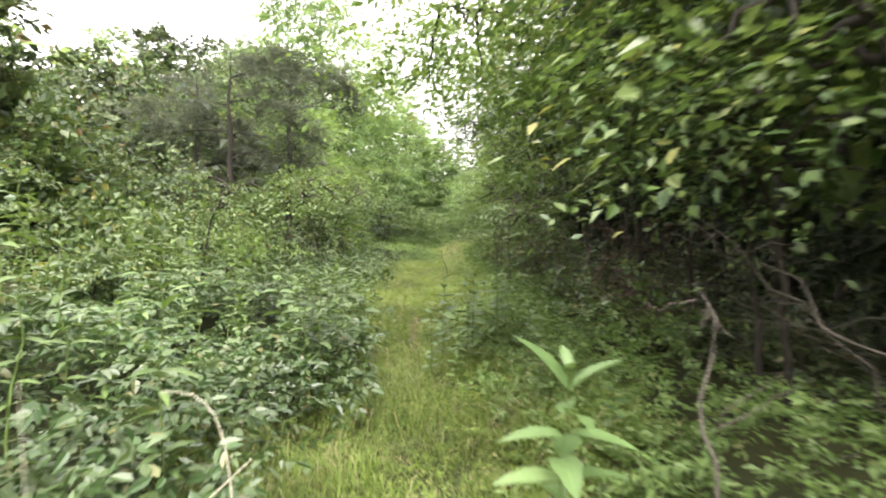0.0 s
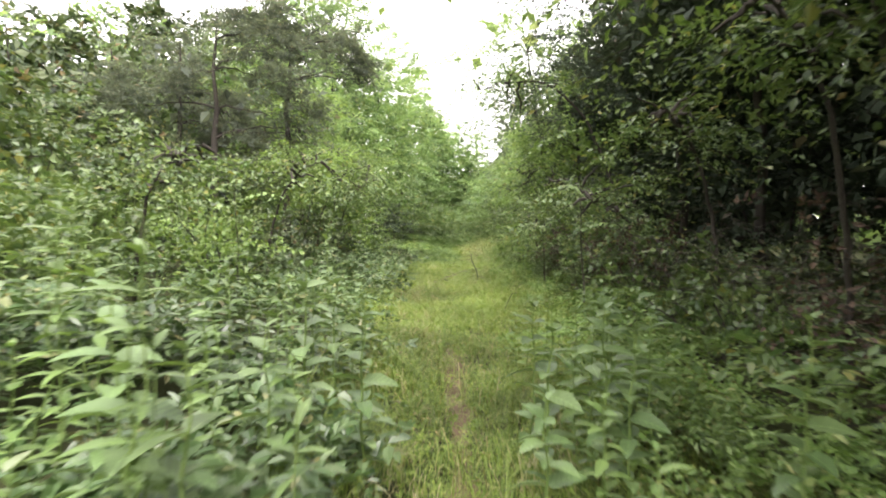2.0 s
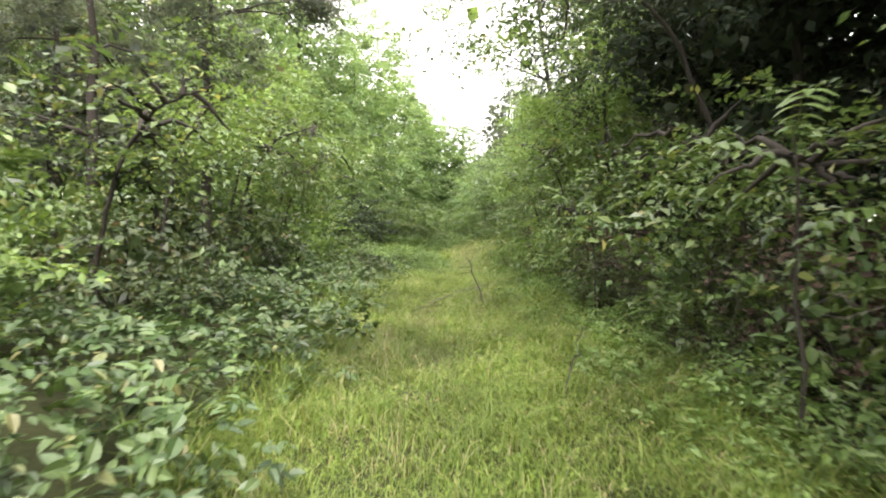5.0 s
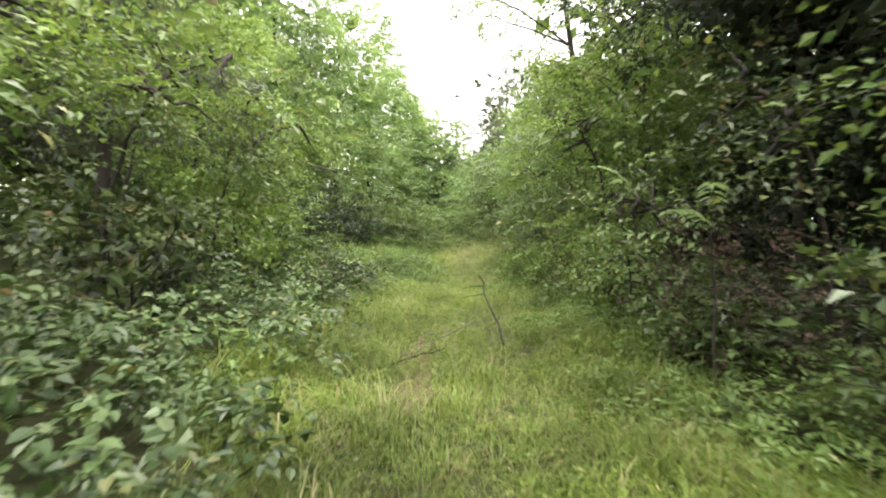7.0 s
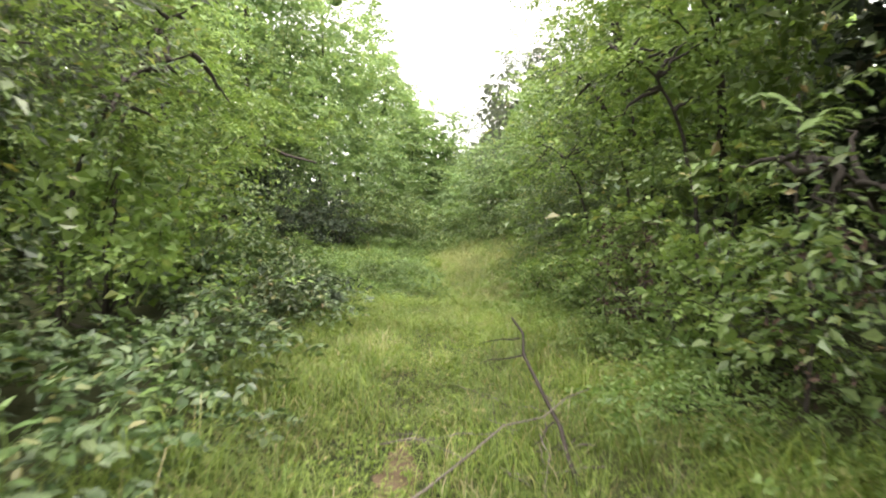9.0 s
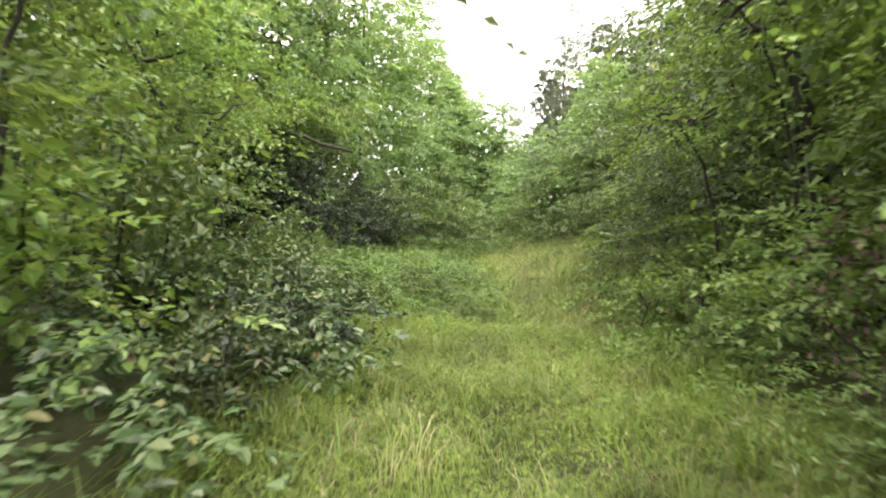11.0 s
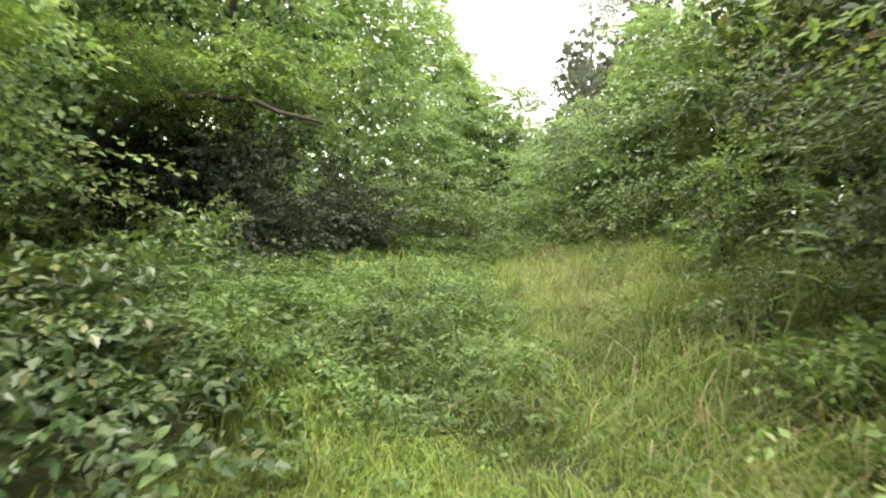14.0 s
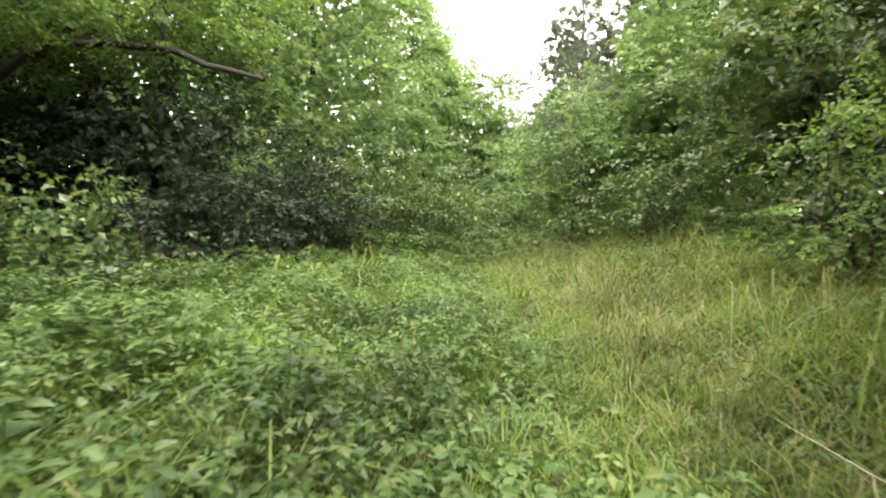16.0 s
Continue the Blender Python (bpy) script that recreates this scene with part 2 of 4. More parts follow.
def tube_data(points, radii, sides=6):
    """A tapered round stem along points."""
    p = np.asarray(points, float)
    r = np.asarray(radii, float)
    t = unit(np.gradient(p, axis=0))
    ref = np.where(np.abs(t[:, 2:3]) > 0.9, np.array([[1.0, 0, 0]]), UP[None])
    a = unit(np.cross(t, ref))
    b = np.cross(t, a)
    ang = np.linspace(0, 2 * np.pi, sides, endpoint=False)
    ring = p[:, None] + r[:, None, None] * (np.cos(ang)[None, :, None] * a[:, None] + np.sin(ang)[None, :, None] * b[:, None])
    i, j = np.meshgrid(np.arange(len(p) - 1), np.arange(sides), indexing="ij")
    k = (j + 1) % sides
    f = np.stack([i * sides + j, i * sides + k, (i + 1) * sides + k, (i + 1) * sides + j], -1).reshape(-1, 4)
    return ring.reshape(-1, 3), f


def joined(pieces):
    vs, fs, n = [], [], 0
    for v, f in pieces:
        vs.append(v)
        fs.append(f + n)
        n += len(v)
    return np.concatenate(vs), np.concatenate(fs)


def bent(rng, a, b, n=7, sag=0.0, wander=0.05):
    """A crooked line from a to b that bows up by sag."""
    a, b = np.asarray(a, float), np.asarray(b, float)
    s = np.linspace(0, 1, n)[:, None]
    span = np.linalg.norm(b - a)
    off = rng.normal(size=(n, 3)) * wander * span
    off[0] = off[-1] = 0
    return a + (b - a) * s + UP * sag * span * 4 * s * (1 - s) + off


def stem(name, rng, a, b, r0, r1, mat, parent, sag=0.0, wander=0.03, n=7, sides=6, label=""):
    v, f = tube_data(bent(rng, a, b, n, sag, wander), np.linspace(r0, r1, n), sides)
    return part(name, mesh_from(name, v, f, mat, True), parent, label)


# ---- trees and shrubs ----
def clump_centres(rng, count, centre, radii, hollow=0.55, floor=-1.0, facing=None, lobes=0):
    """Places for leaf clumps through a crown of several uneven lobes, most towards the open light."""
    def ways(n):
        u = unit(rng.normal(size=(n * 8, 3)))
        u = u[u[:, 2] > floor]
        if facing is not None:
            u = u[u @ unit(np.asarray(facing, float)) > -0.22]
        return u[:n]
    centre, radii = np.asarray(centre, float), np.asarray(radii, float)
    if not lobes:
        u = ways(count)
        lump = 1 + 0.2 * np.sin(3.1 * u[:, 0] + rng.uniform(0, 6)) * np.sin(3.7 * u[:, 2] + rng.uniform(0, 6)) \
            + 0.15 * np.sin(5.3 * u[:, 1] + 2.9 * u[:, 2] + rng.uniform(0, 6))
        d = (hollow + (1 - hollow) * rng.uniform(0, 1, len(u)) ** 0.6) * lump
        return centre + u * radii * d[:, None], u
    lobe_u = ways(lobes)
    lobe_at = centre + lobe_u * radii * rng.uniform(0.55, 0.92, (len(lobe_u), 1))
    lobe_r = np.mean(radii[:2]) * rng.uniform(0.2, 0.52, len(lobe_u))
    share = lobe_r ** 2 / np.sum(lobe_r ** 2)
    pick = rng.choice(len(lobe_u), count, p=share)
    w = unit(unit(rng.normal(size=(count, 3))) + 0.75 * lobe_u[pick] + [0, 0, 0.25])
    d = 0.55 + 0.55 * rng.uniform(0, 1, count) ** 0.7
    return lobe_at[pick] + w * (lobe_r[pick] * d)[:, None] * [1, 1, 0.85], w


def crown_mesh(rng, centre, radii, clumps, per, reach, each, leaf, aspect, mat, rounded=False, hollow=0.55,
               droop=0.35, lay=0.4, floor=-1.0, rise=0.1, facing=None, inner=0, lobes=0, inner_leaf=0.18):
    """Leaves on flat shelves of twigs, with gaps between the shelves."""
    clumps, per = max(8, int(clumps * 0.42)), int(per * 2.4)
    c, u = clump_centres(rng, clumps, centre, radii, hollow, floor, facing, lobes)
    size = reach * rng.uniform(0.55, 1.5, len(c))
    out = np.repeat(u * [1, 1, 0.15], per, 0) * np.repeat(size, per)[:, None] * rng.uniform(-0.5, 1.1, (len(c) * per, 1))
    at = np.repeat(c, per, 0) + out + rng.normal(size=(len(c) * per, 3)) * np.repeat(size, per)[:, None] * [0.45, 0.45, 0.17]
    at[:, 2] -= 0.25 * np.linalg.norm(out, axis=1)
    way = np.repeat(u, per, 0) * [1, 1, 0.35] + 0.7 * rng.normal(size=(len(c) * per, 3)) * [1, 1, 0.3] + UP * rise
    v, f = sprays(rng, at, way, np.repeat(size, per) * rng.uniform(0.6, 1.2, len(at)), each, leaf, aspect, droop, rounded, lay, facing)
    if inner:
        q = unit(rng.normal(size=(inner, 3))) * rng.uniform(0.1, 0.66, (inner, 1)) ** 0.6
        q = np.asarray(centre) + q * np.asarray(radii)
        ln = np.mean(radii[:2]) * inner_leaf * rng.uniform(0.7, 1.3, inner)
        v2, f2 = leaf_quads(rng, q, rng.normal(size=(inner, 3)), unit(rng.normal(size=(inner, 3))), ln, ln * 0.7, False)
        v, f = joined([(v, f), (v2, f2)])
    return mesh_from("crown", v, f, mat), c


def tree(seed, name, at, height, radii, centre_z, clumps, per, reach, each, leaf, aspect, mat, label, trunk_r=0.12,
         lean=(0, 0), limbs=9, rounded=False, hollow=0.55, droop=0.35, lay=0.4, floor=-1.0, group="", category="tree", rise=0.1, bark=None, inner=500, facing=None, lobes=0, inner_leaf=0.18):
    """A tapered trunk, limbs that reach into the crown, and the crown's leaves."""
    rng = np.random.default_rng(seed)
    x, y = at
    if leaf >= 0.19:
        each, per, leaf = 5, 5, leaf * 1.25
    bark = bark or M_BARK
    root = thing(name, (x, y, float(ground_z(x, y)) - 0.05), label, category, group)
    top = np.array([lean[0], lean[1], height])
    line = bent(rng, (0, 0, 0), top * [1, 1, 0.92], 9, 0, 0.006)
    v, f = tube_data(line, trunk_r * np.array([1.5, 1.08, 0.98, 0.9, 0.78, 0.64, 0.48, 0.3, 0.12]), 8)
    part("trunk", mesh_from("trunk", v, f, bark, True), root)
    crown, centres = crown_mesh(rng, (lean[0] * 0.7, lean[1] * 0.7, centre_z), radii, clumps, per, reach, each, leaf, aspect, mat,
                                rounded, hollow, droop, lay, floor, rise, facing, inner, lobes, inner_leaf)
    part("crown", crown, root)
    for c in centres[rng.permutation(len(centres))[:limbs]]:
        i = int(np.clip(np.searchsorted(line[:, 2], c[2] - 0.35 * np.hypot(c[0], c[1])), 1, 7))
        stem("limb", rng, line[i], c, trunk_r * (0.5 - 0.04 * i), 0.01, bark, root, 0.06, 0.018, 7, 5)
    return root


def shrub(seed, name, at, size, label, leaf=0.075, clumps=60, per=5, each=8, mat=None, rounded=True, aspect=0.6, group="", stems=7, hollow=0.45):
    """A many-stemmed bush that leafs down to the ground."""
    rng = np.random.default_rng(seed)
    x, y = at
    sx, sy, h = size
    root = thing(name, (x, y, float(ground_z(x, y)) - 0.03), label, "shrub", group)
    crown, centres = crown_mesh(rng, (0, 0, h * 0.48), (sx, sy, h * 0.5), clumps, per, 0.22 + 0.07 * h, each, leaf, aspect,
                                mat or M_SHRUB, rounded, hollow, 0.3, 0.4, inner=int(160 + 150 * h), inner_leaf=0.12)
    part("foliage", crown, root)
    for c in centres[rng.permutation(len(centres))[:stems]]:
        stem("stem", rng, (rng.uniform(-0.12, 0.12), rng.uniform(-0.12, 0.12), 0), c, 0.014 + 0.004 * h, 0.004, M_BARK, root, 0.05, 0.03, 6, 5)
    return root


# ---- the ground: one sheet to the horizon ----
def ground_sheet():
    def axis(a):
        return np.unique(np.concatenate([np.linspace(-9, 9, 91), a]))
    gx = axis(np.array([-300, -150, -80, -50, -35, -25, -18, -14, -11, 11, 14, 18, 25, 35, 50, 80, 150, 300.0]))
    gy = np.unique(np.concatenate([np.linspace(-6, 50, 225), [-80, -40, -20, -12, -8, 53, 57, 62, 68, 75, 85, 100, 120, 160, 220, 300, 400]]))
    xx, yy = np.meshgrid(gx, gy)
    rng = np.random.default_rng(5)
    zz = ground_z(xx, yy) + rng.normal(size=xx.shape) * 0.008
    v = np.stack([xx, yy, zz], -1).reshape(-1, 3)
    w = len(gx)
    i, j = np.meshgrid(np.arange(len(gy) - 1), np.arange(w - 1), indexing="ij")
    a = i * w + j
    f = np.stack([a, a + 1, a + w + 1, a + w], -1).reshape(-1, 4)
    return new("ground", mesh_from("ground", v, f, M_SOIL, True))


tagged(ground_sheet(), "soil with leaf litter under the undergrowth", "ground", kind="structure")

# ---- right side: thicket trees hung with vines, inner shade put into M_SHADE leaf colour ----
THICKET = "dense vine-hung thicket tree beside the track"
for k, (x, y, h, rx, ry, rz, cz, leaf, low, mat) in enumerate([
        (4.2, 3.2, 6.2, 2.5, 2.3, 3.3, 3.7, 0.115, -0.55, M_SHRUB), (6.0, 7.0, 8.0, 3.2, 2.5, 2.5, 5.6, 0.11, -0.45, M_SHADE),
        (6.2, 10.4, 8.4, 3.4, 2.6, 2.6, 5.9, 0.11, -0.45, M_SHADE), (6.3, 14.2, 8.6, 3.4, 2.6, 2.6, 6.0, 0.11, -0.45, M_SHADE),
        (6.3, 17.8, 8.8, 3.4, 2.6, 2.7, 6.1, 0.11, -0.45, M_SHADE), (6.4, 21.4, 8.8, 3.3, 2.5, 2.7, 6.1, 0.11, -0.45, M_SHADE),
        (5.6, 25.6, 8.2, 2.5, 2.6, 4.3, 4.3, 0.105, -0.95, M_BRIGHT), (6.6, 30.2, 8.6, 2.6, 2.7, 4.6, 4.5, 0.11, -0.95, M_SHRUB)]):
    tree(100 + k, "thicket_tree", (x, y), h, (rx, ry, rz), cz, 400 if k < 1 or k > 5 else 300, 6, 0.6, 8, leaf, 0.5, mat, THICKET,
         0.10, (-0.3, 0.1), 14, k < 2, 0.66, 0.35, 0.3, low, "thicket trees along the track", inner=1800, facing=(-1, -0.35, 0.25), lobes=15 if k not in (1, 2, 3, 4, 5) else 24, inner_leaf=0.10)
# tree added to cast shade on the thicket beyond; its crown is out of view
tree(120, "forest_tree", (5.6, 7.6), 11.5, (2.6, 2.6, 2.6), 8.8, 150, 6, 0.7, 8, 0.17, 0.6, M_THICKET,
     "tall leafy tree added behind the thicket to shade it", 0.14, (0, 0), 9, False, 0.5, group="forest trees", inner=500)
tree(119, "overhanging_tree", (5.2, 27.2), 11.5, (4.0, 3.2, 3.2), 8.6, 215, 6, 0.7, 8, 0.13, 0.45, M_BRIGHT,
     "tall tree whose upper limbs reach over the track", 0.12, (-2.0, 0), 16, False, 0.35, 0.6, 0.5, -0.7, inner=40)
# crowns overlap as a roof that blocks sky light; leaves darkened for shade too
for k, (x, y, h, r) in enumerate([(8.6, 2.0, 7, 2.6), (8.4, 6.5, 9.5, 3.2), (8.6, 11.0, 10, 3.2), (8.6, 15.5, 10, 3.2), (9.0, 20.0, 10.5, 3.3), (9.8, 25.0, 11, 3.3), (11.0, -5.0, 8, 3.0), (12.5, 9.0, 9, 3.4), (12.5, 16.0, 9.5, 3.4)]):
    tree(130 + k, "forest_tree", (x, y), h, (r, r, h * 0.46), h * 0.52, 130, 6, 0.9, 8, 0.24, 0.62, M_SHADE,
         "tall leafy tree added behind the thicket to shade it", 0.16, (0, 0), 8, False, 0.6, group="forest trees", inner=2200, inner_leaf=0.12)
# right side farther on
for k, (x, y, h, r, mat, leaf) in enumerate([
        (7.8, 35.5, 9.0, 2.7, M_THICKET, 0.14), (7.8, 41.0, 10.0, 2.7, M_SHRUB, 0.16), (7.2, 47.0, 11.0, 2.8, M_HAZY_POPLAR, 0.18), (8.6, 52.5, 16.0, 3.2, M_CEDAR, 0.14),
        (7.6, 62.0, 18.0, 3.4, M_CEDAR, 0.15), (6.4, 58.0, 11.0, 2.8, M_HAZY_POPLAR, 0.22), (12.0, 33.0, 11, 3.4, M_THICKET, 0.28), (12.5, 42.0, 13.5, 3.6, M_THICKET, 0.28),
        (14.0, 52.0, 15, 4.0, M_HAZY_POPLAR, 0.3), (6.2, 68.0, 10.5, 3.2, M_HAZY_POPLAR, 0.24)]):
    tree(150 + k, "forest_tree", (x, y), h, (r, r, h * 0.48), h * 0.5, 420 if mat is M_CEDAR else 200, 6, 0.75, 8, leaf, 0.36 if mat is M_CEDAR else 0.6, mat,
         "tall leafy tree at the edge of the clearing", 0.15, (0, 0), 10, False, 0.6, group="forest trees", inner=900, facing=(-0.6, -0.8, 0.3), lobes=26 if mat is M_CEDAR else 13)

# ---- left side: cedars, saplings and tall woods ----
for k, (x, y, h, rx, cz) in enumerate([(-5.6, 21.8, 9.2, 2.1, 5.9), (-7.6, 20.6, 9.0, 2.2, 5.6), (-9.8, 22.6, 8.6, 2.2, 5.2)]):
    tree(200 + k, "cedar_tree", (x, y), h, (rx, rx, h * 0.42), cz, 235, 8, 0.5, 9, 0.14, 0.34, M_CEDAR,
         "dark grey-green cedar tree with bare lower trunk", 0.13, (0.2, 0), 16, False, 0.35, 0.5, 0.6, -0.85, "cedar trees", inner=40, lobes=15)
for k, (x, y, h, r, mat, leaf) in enumerate([
        (-7.2, 29.4, 9.0, 2.2, M_BRIGHT, 0.13), (-9.8, 35.0, 11.0, 2.7, M_HAZY_POPLAR, 0.15), (-14.5, 47.0, 20, 4, M_THICKET, 0.28), (-17.0, 38.0, 16, 4, M_THICKET, 0.28), (-9.0, 47.5, 15, 3.2, M_SHRUB, 0.2), (-8.6, 43.5, 22.0, 3.0, M_HAZY_POPLAR, 0.19),
        (-6.2, 50.5, 18.0, 3.0, M_HAZY_POPLAR, 0.2), (-4.8, 59.0, 20.0, 3.0, M_HAZY_POPLAR, 0.22), (-2.6, 69.0, 20.0, 2.4, M_HAZY_POPLAR, 0.24),
        (-13.5, 40.5, 18, 3.6, M_HAZY_POPLAR, 0.22), (-11.0, 30.0, 12, 3.2, M_SHRUB, 0.22), (-12.0, 46.0, 24, 4, M_HAZY_POPLAR, 0.28), (-9.5, 60.0, 19, 4, M_HAZY_POPLAR, 0.3),
        (-11.0, 15.0, 6.2, 2.3, M_SHRUB, 0.16), (-14.5, 21.0, 8.5, 3.0, M_THICKET, 0.24), (-15.5, 28.0, 11, 3.5, M_THICKET, 0.26)]):
    tree(220 + k, "forest_tree", (x, y), h, (r, r, h * 0.48), h * 0.51, 480 if k in (5, 6, 7, 8) else 195, 6, 0.7, 8, leaf, 0.62, mat,
         "tall broad-leaved tree with light green crown", 0.14, (0, 0), 9, False, 0.6, group="forest trees", inner=1500, facing=(0.6, -0.8, 0.3), lobes=0 if k in (5, 6, 7, 8) else 20, inner_leaf=0.09 if k < 2 else 0.13)
for k, (x, y, h, r) in enumerate([(-12.0, 13.0, 9.5, 2.6), (-14.0, 6.0, 8, 3), (-14.0, 0.0, 7, 3), (-11.0, -7.0, 7, 3), (-6.0, -14, 7, 3), (2.5, -17.0, 7, 3)]):
    tree(245 + k, "forest_tree", (x, y), h, (r, r, h * 0.48), h * 0.52, 110, 6, 0.8, 8, 0.22, 0.62, M_THICKET,
         "dark leafy tree standing back from the track", 0.14, (0, 0), 9, False, 0.55, group="forest trees", inner=700)
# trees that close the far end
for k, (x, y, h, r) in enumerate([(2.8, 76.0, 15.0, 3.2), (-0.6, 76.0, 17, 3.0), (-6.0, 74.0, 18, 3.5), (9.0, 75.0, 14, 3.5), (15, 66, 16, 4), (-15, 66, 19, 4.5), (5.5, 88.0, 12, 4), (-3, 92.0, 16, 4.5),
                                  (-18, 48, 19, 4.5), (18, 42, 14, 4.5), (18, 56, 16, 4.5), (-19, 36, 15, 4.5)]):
    tree(260 + k, "forest_tree", (x, y), h, (r, r, h * 0.5), h * 0.5, 260 if k < 2 else 130, 6, 1.0, 8, 0.3, 0.62, M_HAZY_POPLAR,
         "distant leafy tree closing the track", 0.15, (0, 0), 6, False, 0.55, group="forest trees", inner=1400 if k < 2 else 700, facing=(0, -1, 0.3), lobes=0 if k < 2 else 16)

# ---- shrubs ----
SHRUB = "leafy green bush growing beside the track"
